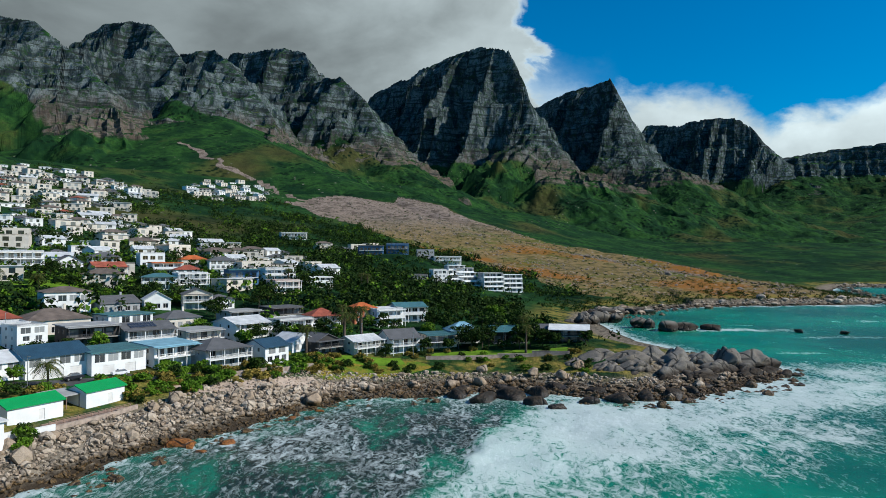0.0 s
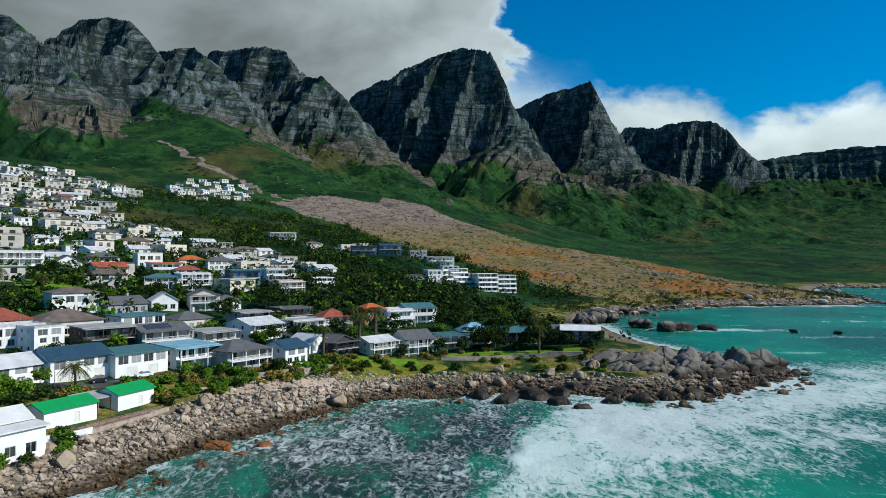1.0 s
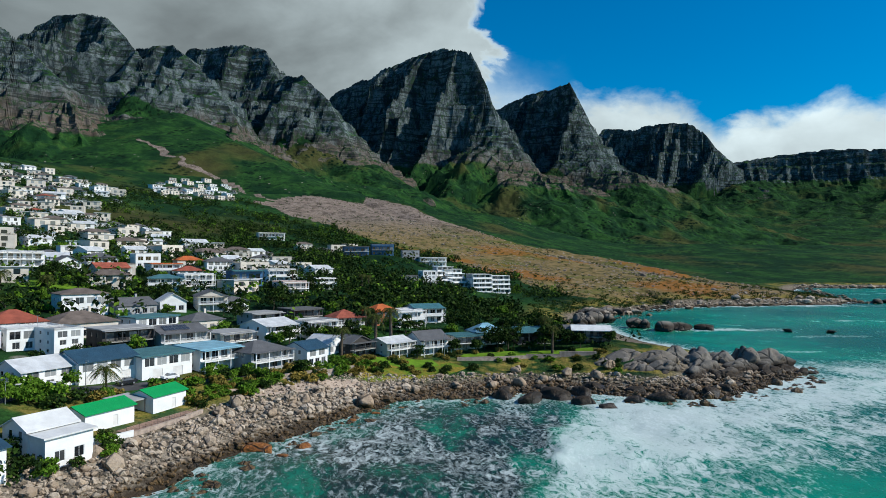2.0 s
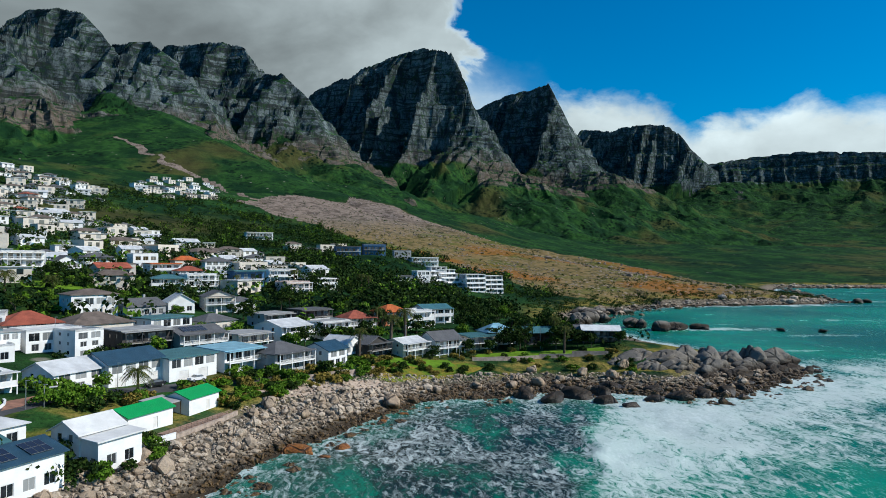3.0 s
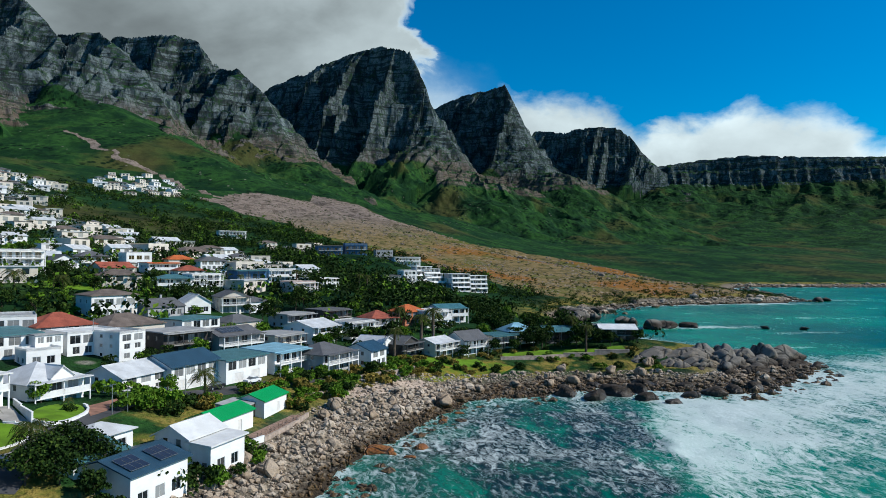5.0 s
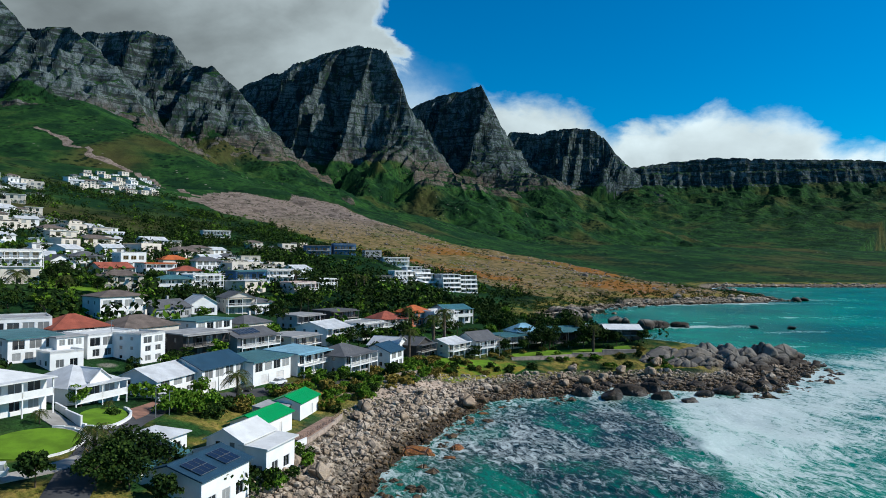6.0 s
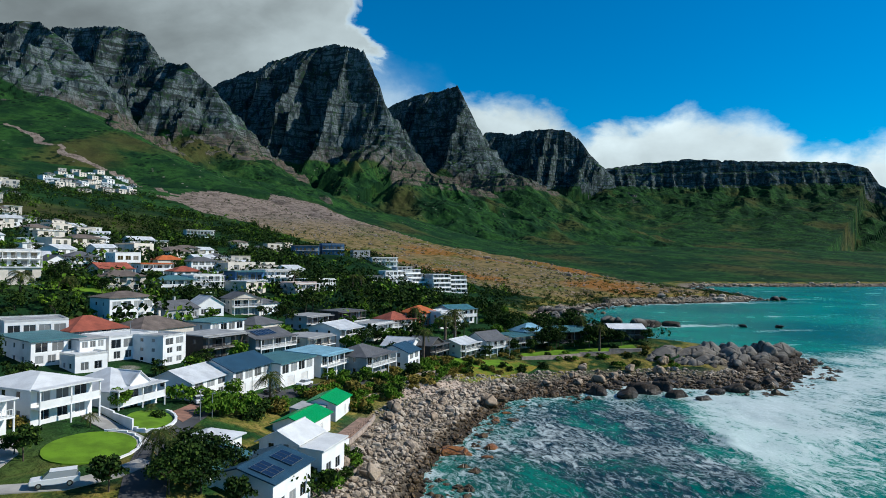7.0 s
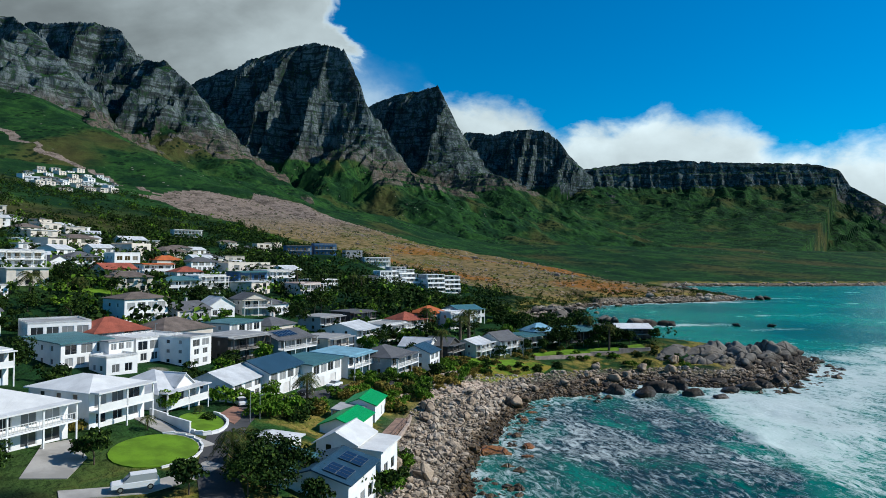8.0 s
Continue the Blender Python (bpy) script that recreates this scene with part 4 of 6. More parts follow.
    h(-94.0, 251.0, 26, 10.5, 10, 6.0, 2, "front_gable", "slate", CREAM, "v", 0.4)
    h(-85.6, 255.0, 42, 9, 9, 4.2, 1, "hip", "slate", WHITE, "w", 0.35)
    h(-94.6, 312.0, 30, 14, 11, 7.2, 2, "flat", "teal", BLUE, "b", 0.1, dark=True)
    h(-82.0, 330.0, 36, 15, 11, 6.4, 2, "parapet", "flat", WHITE, "b", 0.1)
    h(-70.6, 297.6, 38, 12, 10, 5.8, 2, "parapet", "white", PINK, "b", 0.1)
    h(-62.0, 324.0, 38, 15, 9, 5.0, 2, "flat", "white", WHITE, "b", 0.1)
    h(-135.0, 322.0, 36, 14, 10, 6.0, 2, "flat", "orange", WHITE, "b", 0.1)
    h(-186.0, 318.0, 38, 13, 11, 5.0, 2, "hip", "slate", WHITE, "w", 0.4)
    h(-163.0, 318.0, 38, 13, 11, 6.0, 2, "hip", "slate", WHITE, "b", 0.4)
    h(-150.0, 340.0, 36, 12, 10, 7.0, 2, "parapet", "pale", WHITE, "w", 0.1)
    h(-133.0, 352.0, 34, 13, 9, 4.4, 1, "hip", "orange", CREAM, "w", 0.45)
    h(-117.0, 350.0, 32, 14, 10, 5.0, 2, "hip", "slate", WHITE, "w", 0.4)
    # flats over the cove, and the long blocks under the spur
    terraced_flats(9, 475, 24, 13, 1.9, 1.3)
    terraced_flats(22, 479, 24, 14, 1.9, -1.3)
    terraced_flats(37, 474, 18, 15, 0.5, 0.0)
    terraced_flats(52, 483, 14, 14, 0.5, 0.0)
    h(-2, 470, 20, 10, 10, 9, 3, "parapet", "sky", WHITE, "w", 0.1)
    h(-16, 452, 24, 10, 9, 6, 2, "flat", "slate", GREY, "b", 0.1)
    h(-58, 536, 12, 20, 10, 8.0, 2, "flat", "slate", BLUE, "b", 0.1, dark=True)
    h(-37, 541, 8, 18, 10, 8.5, 2, "parapet", "flat", BLUE, "b", 0.1, dark=True)
    h(-14, 541, 8, 14, 10, 7.0, 2, "parapet", "sky", GREY, "w", 0.1)
    h(4, 536, 12, 22, 9, 7.0, 2, "flat", "white", WHITE, "b", 0.1)
    h(-150, 668, 24, 26, 10, 7.0, 2, "flat", "white", WHITE, "b", 0.1, dark=True)
    # below the shore road, by the boat sheds
    h(-76.2, 105.6, 60, 8.0, 4.0, 4.6, 1, "mono", "white", WHITE, "w", 0.08, base=4.4, extra="a low wing")
    h(-79.6, 107.2, 60, 8.0, 6.4, 5.0, 2, "gable", "white", WHITE, "w", 0.5, base=5.0)
    h(-82.7, 91.4, 60, 10.0, 9.6, 4.9, 1, "gable", "navy", WHITE, "p", 0.29, base=5.0)
    h(-90.6, 93.5, 58, 8.0, 5.4, 3.7, 1, "mono", "teal", WHITE, "w", 0.26, base=7.0)
    h(-91.4, 101.4, 58, 7.0, 6.0, 3.6, 1, "hip", "pale", WHITE, "w", 0.35, base=8.3)


def upper_box(x, y, rot, w, d, z, tall, roofing, label):
    """A set-back top room on a house's roof, with its own windows."""
    top = thing("roof_room", label, "roof room", pose(x, y, z, 0, 0, rot), "roof rooms")
    bm = bmesh.new()
    A, B, C, E = (-w / 2, 0), (w / 2, 0), (w / 2, d), (-w / 2, d)
    holes = [(u, u + 1.3, 0.5, tall - 0.4) for u in spread(w, max(1, int(w / 1.9)), 1.3)]
    wall_panel(bm, A, B, -2.2, tall, holes)
    for p, q in ((B, C), (C, E), (E, A)):
        wall_panel(bm, p, q, -2.2, tall, [])
    part("wall", bm, WHITE, top)
    part("roof", roof_mesh("flat", w, d, tall, 0.1, 0.35), ROOFS[roofing], top)
    for o in holes:
        put_window(top, A, B, o)


upper_box(-119.2, 116.1, 52, 6.0, 5.0, 15.6, 2.4, "white", "white top room with three windows on a pale roof")
upper_box(-123.2, 163.5, 46, 6.0, 6.0, 16.8, 2.3, "flat", "white top room set back on a flat roof")
upper_box(-177.0, 276.0, 36, 9.0, 7.0, 36.5, 2.6, "pale", "white glazed top room set back on a flat roof")


def roof_gablet(x, y, rot, z, wide, deep, rise):
    """A small gable that rises through a hipped roof over its balcony."""
    top = thing("roof_gable", "white gable with pale metal slopes over a balcony", "gable", pose(x, y, z, 0, 0, rot))
    bm = bmesh.new()
    v = [bm.verts.new(p) for p in ((-wide / 2, 0, -0.6), (wide / 2, 0, -0.6), (wide / 2, 0, 0), (0, 0, rise), (-wide / 2, 0, 0))]
    bm.faces.new(v)
    low = [bm.verts.new((p.co.x, 0.25, p.co.z)) for p in v]
    bm.faces.new(low[::-1])
    for i in range(5):
        bm.faces.new((v[i], low[i], low[(i + 1) % 5], v[(i + 1) % 5]))
    part("wall", bm, WHITE, top)
    part("roof", roof_mesh("front_gable", wide, deep, 0.0, 2 * rise / wide, 0.3), ROOFS["pale"], top)


roof_gablet(-107.3, 127.0, 56, 15.9, 4.2, 5.0, 1.7)


def solar_array(x, y, rot, z, h, pitch, left, low, columns, rows):
    """Dark panels in a grid on the front slope of a roof whose front wall stands at x, y."""
    slope = math.degrees(math.atan(pitch))
    at = pose(x, y, z, 0, 0, rot) @ pose(left, low, h + pitch * low + 0.06, slope, 0, 0)
    top = thing("solar_array", "dark blue glassy solar panels on a metal roof", "solar panels", at, "solar panels on the roofs")
    panel = mesh_of("panel", boxes(((0.02, 0.02, 0.0), (0.98, 1.60, 0.05))), SOLAR)
    edge = mesh_of("panel_frame", boxes(((0.0, 0.0, -0.02), (1.0, 0.02, 0.06)), ((0.0, 1.60, -0.02), (1.0, 1.62, 0.06)), ((0.0, 0.02, -0.02), (0.02, 1.60, 0.06)), ((0.98, 0.02, -0.02), (1.0, 1.60, 0.06))), STEEL)
    for c in range(columns):
        for r in range(rows):
            unit = piece("panel", panel, top, pose(c * 1.06, r * 1.70, 0.04))
            piece("panel_frame", edge, unit, Matrix.Identity(4))


solar_array(-90.6, 93.5, 58, 7.0, 3.9, 0.26, -3.2, 0.6, 6, 2)
solar_array(-82.7, 91.4, 60, 5.0, 4.95, 0.29, -4.4, 0.5, 3, 2)
solar_array(-82.7, 91.4, 60, 5.0, 4.95, 0.29, 0.6, 0.5, 3, 2)
solar_array(-84.5, 188.4, 47, ground_z(-84.5, 188.4), 5.35, 0.32, -5.0, 1.2, 7, 2)


def boat_shed(x, y, rot, w):
    z = ground_z(x, y) + 0.1
    top = thing("boat_shed", "low white boat shed under a bright green metal roof", "shed", pose(x, y, z, 0, 0, rot), "boat sheds on the shore")
    h, d = 3.4, 6.2
    bm = bmesh.new()
    holes = [(w * 0.55, w * 0.55 + 1.1, 0.1, 2.1)]
    wall_panel(bm, (-w / 2, 0), (w / 2, 0), -1.5, h, holes)
    wall_panel(bm, (-w / 2, d), (-w / 2, 0), -1.5, h, [])
    wall_panel(bm, (w / 2, 0), (w / 2, d), -1.5, h, [])
    wall_panel(bm, (w / 2, d), (-w / 2, d), -1.5, h, [])
    t = h + 0.36 * d / 2 - 0.16
    for sx in (-w / 2, w / 2):
        v = [bm.verts.new(p) for p in ((sx, 0, h), (sx, d, h), (sx, d / 2, t))]
        bm.faces.new(v if sx > 0 else v[::-1])
    part("wall", bm, WHITE, top)
    part("roof", roof_mesh("gable", w, d, h, 0.36, 0.4), ROOFS["green"], top)
    part("door", boxes(((holes[0][0] - w / 2 + 0.02, 0.1, 0.1), (holes[0][1] - w / 2 - 0.02, 0.16, 2.08))), GARAGE, top)


boat_shed(-77.2, 122.8, 62, 10.4)
boat_shed(-71.4, 137.2, 66, 9.2)
lean = thing("lean_to", "grey sheet-roofed lean-to between the two boat sheds", "shed", pose(-76.2, 131.2, ground_z(-76.2, 131.2), 0, 0, 64))
part("roof", roof_mesh("mono", 6.0, 5.0, 2.7, 0.12, 0.1), ROOFS["flat"], lean)
part("back_wall", boxes(((-3.0, 4.8, -1.0), (3.0, 5.0, 3.2))), WHITE, lean)
for sx in (-2.8, 0.0, 2.8):
    part("post", boxes(((sx - 0.08, 0.1, -1.0), (sx + 0.08, 0.26, 2.75))), TIMBER, lean)
town_near()


# ---- the upper town: a few kinds of house, set along the contours ----
def far_kind(k):
    rng = random.Random(40 + k)
    w, d, st = rng.uniform(10, 17), rng.uniform(9, 13), rng.choice((1, 2, 2, 2))
    roof, roofing = rng.choice((("parapet", "white"), ("flat", "white"), ("hip", "slate"), ("parapet", "flat"), ("gable", "pale"), ("hip", "brown"), ("flat", "pale")))
    if k in (3,):
        roof, roofing = "hip", "red"
    wall = rng.choice((WHITE, WHITE, WHITE, WHITE, CREAM, GREY))
    return house(-200 - 20 * k, -60, 0, w, d, 2.9 * st, st, roof, roofing, wall, rng.choice(("b", "w", "w", "p")), 0.36, side=0, fewer=0.6, far=True, dark=bool(k % 2), group="houses of the upper town")


def upper_town():
    kinds = [far_kind(k) for k in range(10)]
    base = [ob.matrix_basis.translation.copy() for ob in kinds]
    rng = random.Random(7)
    taken = [(o.matrix_basis.translation.x, o.matrix_basis.translation.y) for o in scene.objects if o.name.startswith(("house", "apartment")) and o not in kinds]
    # corners of a quarter, how many sites are tried, their spacing, the houses' size
    quarters = [(((-415, 618), (-340, 595), (-312, 614), (-250, 600), (-226, 562), (-232, 489), (-254, 446), (-278, 414), (-350, 500)), 700, 17.5, 1.0),
                (((-278, 414), (-254, 446), (-232, 489), (-212, 560), (-176, 463), (-191, 381), (-228, 339)), 500, 18.0, 1.0),
                (((-560, 860), (-470, 900), (-370, 850), (-330, 740), (-312, 614), (-415, 618), (-500, 700)), 700, 16.5, 1.1),
                (((-377, 966), (-328, 880), (-301, 921), (-262, 990), (-296, 1120), (-345, 1110), (-379, 1070)), 300, 16.5, 0.95),
                (((-152, 626), (-60, 676), (-35, 652), (-116, 604)), 30, 15.0, 1.0),
                (((-187, 480), (-126, 559), (-56, 400), (-91, 300), (-146, 351)), 160, 16.5, 1.0),
                (((-208, 330), (-172, 471), (-80, 450), (-62, 320), (-118, 263), (-161, 229)), 200, 16.0, 1.0),
                (((-228, 339), (-191, 381), (-146, 351), (-150, 290), (-185, 235), (-250, 290)), 180, 15.5, 1.0)]
    count = 0
    for corners, tries, gap, size in quarters:
        xs, ys = [c[0] for c in corners], [c[1] for c in corners]
        for _ in range(tries):
            x, y = rng.uniform(min(xs), max(xs)), rng.uniform(min(ys), max(ys))
            inside = False
            for (ax, ay), (bx, by) in zip(corners, corners[1:] + corners[:1]):
                if (ay > y) != (by > y) and x < (bx - ax) * (y - ay) / (by - ay) + ax:
                    inside = not inside
            if not inside or any(math.hypot(x - p, y - q) < gap for p, q in taken):
                continue
            taken.append((x, y))
            k = rng.randrange(10)
            if k == 3 and rng.random() < 0.7:
                k = 1
            turn, s = 44 + rng.uniform(-30, 24), size * rng.uniform(0.85, 1.15)
            m = pose(x, y, ground_z(x, y) - 0.2, 0, 0, turn) @ Matrix.Diagonal((s * rng.uniform(0.85, 1.2), s, s * rng.uniform(0.9, 1.1), 1))
            if count < 10:
                kinds[count].matrix_basis = m
            else:
                copy_thing(kinds[k], m)
            count += 1
    return taken


TAKEN = upper_town()

# ---- rocks ----
def make_rock(name, dry, dark, ochre, blocks=0.28, tide=1.6):
    n = Nodes(name)
    pos = n.position()
    s = n.add("ShaderNodeSeparateXYZ")
    n.nt.links.new(pos, s.inputs[0])
    big, fine = n.noise(0.35, 5, 0.6, pos), n.noise(2.2, 5, 0.7, pos)
    c = n.mix(n.step(big, 0.3, 0.7), tuple(v * 0.72 for v in dry), dry)
    c = n.mix(n.step(n.island(), 0.25, 1.0, 0.0, 0.8), c, tuple(v * k for v, k in zip(dry, (0.50, 0.42, 0.34))))
    c = n.mix(n.step(n.random(), 0.0, 1.0, 0.0, 0.5), c, tuple(v * 0.55 for v in dry))
    streak = n.noise(0.9, 5, 0.65, n.mapped((1.0, 1.0, 0.16), pos), 0.4)
    c = n.mix(n.math("MULTIPLY", n.step(streak, 0.52, 0.66), 0.55), c, tuple(v * 0.22 for v in dry))
    c = n.mix(n.math("MULTIPLY", n.step(fine, 0.5, 0.68), 0.4), c, tuple(v * 0.35 for v in dry))
    wet = n.math("ADD", s.outputs[2], n.math("MULTIPLY", n.math("SUBTRACT", big, 0.5), 2.4))
    brown = n.mix(n.step(fine, 0.35, 0.65), dark, ochre)
    c = n.mix(n.step(wet, tide, tide * 2, 1.0, 0.0), c, brown)
    crack = n.step(n.voronoi(blocks, n.mapped((1.0, 1.0, 0.45), pos), "DISTANCE_TO_EDGE"), 0.0, 0.06, 1.0, 0.0)
    c = n.mix(n.math("MULTIPLY", crack, 0.8), c, (0.02, 0.018, 0.015))
    n.bump(n.math("SUBTRACT", n.math("ADD", big, fine), crack), 0.8, 0.3)
    return n.done(c, n.step(wet, 0.8, 2.0, 0.35, 0.9), 0.0, 0.3)


GRANITE = make_rock("grey_granite", (0.30, 0.29, 0.27), (0.014, 0.012, 0.010), (0.05, 0.034, 0.022), 0.13, 2.4)
SHINGLE = make_rock("pale_shore_rock", (0.60, 0.49, 0.38), (0.030, 0.021, 0.012), (0.16, 0.095, 0.038), 0.28, 1.15)
SCREE = make_rock("scree_rock", (0.46, 0.38, 0.32), (0.1, 0.08, 0.06), (0.2, 0.15, 0.1))
RUST = make_rock("rust_weed_rock", (0.30, 0.12, 0.035), (0.10, 0.035, 0.010), (0.34, 0.13, 0.03))


def rock_shape(seed, level, squash=0.75, joints=0.0, faces=7):
    """Vertices and triangles of one weathered block about one metre across."""
    bm = bmesh.new()
    bmesh.ops.create_icosphere(bm, subdivisions=level, radius=0.5)
    off = Vector((seed * 7.3, seed * 3.1, seed * 1.7))
    rng = random.Random(seed)
    cuts = [(Vector((rng.gauss(0, 1), rng.gauss(0, 1), rng.gauss(0, 0.7))).normalized(), rng.uniform(0.30, 0.44)) for _ in range(faces)]
    for v in bm.verts:
        p = v.co * (1 + 0.35 * noise.noise(v.co * 2.2 + off) + 0.15 * noise.noise(v.co * 5.0 + off))
        for n, d in cuts:
            over = p.dot(n) - d
            if over > 0:
                p -= n * over * (0.8 if faces < 9 else 0.93)
        if joints:
            p *= 1 - joints * max(0.0, 1 - 9 * abs(noise.noise(v.co * 1.6 + off * 2)))
        p.z *= squash
        v.co = p
    bm.verts.index_update()
    co = np.array([v.co[:] for v in bm.verts])
    tri = np.array([[v.index for v in f.verts] for f in bm.faces])
    bm.free()
    return co, tri


def joined(name, pieces, material, label, category, smooth=False):
    """One object of kind stuff out of (vertices, triangles) pieces."""
    co = np.concatenate([p for p, _ in pieces])
    start = np.cumsum([0] + [len(p) for p, _ in pieces[:-1]])
    tri = np.concatenate([t + s for (_, t), s in zip(pieces, start)])
    n = tri.shape[1]
    me = bpy.data.meshes.new(name)
    me.vertices.add(len(co))
    me.vertices.foreach_set("co", co.astype(np.float32).ravel())
    me.loops.add(tri.size)
    me.loops.foreach_set("vertex_index", tri.astype(np.int32).ravel())
    me.polygons.add(len(tri))
    me.polygons.foreach_set("loop_start", (np.arange(len(tri)) * n).astype(np.int32))
    me.polygons.foreach_set("use_smooth", np.full(len(tri), smooth))
    me.update(calc_edges=True)
    me.materials.append(material)
    return tagged(new(name, me), label, category, kind="stuff")


def turned(co, size, turn, at, stretch=(1, 1, 1)):
    c, s = math.cos(turn), math.sin(turn)
    p = co * np.array(stretch) * size
    return np.stack([p[:, 0] * c - p[:, 1] * s + at[0], p[:, 0] * s + p[:, 1] * c + at[1], p[:, 2] + at[2]], 1)


SMALL_ROCKS = [rock_shape(k, 1, 0.7) for k in range(12)]


def boulder_mesh(seed, material, level=3, cuts=13):
    co, tri = rock_shape(seed, level, 0.85, 0.22, cuts)
    me = bpy.data.meshes.new("boulder")
    me.from_pydata(co.tolist(), [], tri.tolist())
    for f in me.polygons:
        f.use_smooth = True
    me.materials.append(material)
    return me


def boulder(me, x, y, z, size, turn, stretch, label, group, tilt=0.0):
    ob = new("boulder", me)
    ob.matrix_basis = pose(x, y, z, tilt, 0, turn) @ Matrix.Diagonal((size * stretch[0], size * stretch[1], size * stretch[2], 1))
    return tagged(ob, label, "boulder", group)


# x, y, z, size, turn, height of the point's greatest blocks
POINT_BLOCKS = [(49, 208, 4.2, 15, 30, 0.75), (58, 205, 4.0, 16, 20, 0.85), (66, 209, 4.4, 15, 40, 0.9), (74, 207, 4.0, 13, 60, 1.0), (71, 200, 2.6, 13, 15, 0.8), (57, 197, 2.6, 12, 10, 0.85),
                (47, 199, 2.2, 11, 50, 0.8), (82, 209, 3.4, 12, 35, 0.9), (86, 204, 2.2, 12, 25, 0.7), (91, 211, 3.6, 13, 70, 1.05), (99, 212, 3.0, 14, 35, 0.9), (105, 214, 2.0, 10, 20, 0.8),
                (64, 192, 1.6, 9, 70, 0.7), (78, 195, 1.4, 10, 30, 0.7), (94, 203, 1.2, 10, 10, 0.6), (53, 216, 4.0, 12, 20, 0.7), (63, 217, 3.4, 12, 35, 0.8), (77, 215, 3.0, 11, 15, 0.8), (41, 205, 3.2, 9, 60, 0.8), (102, 207, 0.8, 9, 15, 0.6)]


BELT_BLOCKS = [(-32.7, 160.6, 4.6), (-52, 142.5, 2.8), (-59.7, 144.4, 3.8), (-43, 163.5, 2.6), (-8.6, 180.6, 3.6), (11.4, 197.8, 3.4), (1.3, 181, 3.8), (9.9, 184, 4.4), (-62, 138, 2.6), (-20, 176, 2.6), (18, 190, 3.6), (26, 194, 4.0), (34, 190, 4.2), (-50, 152, 2.4), (4, 190, 3.0), (40, 197, 4.4)]


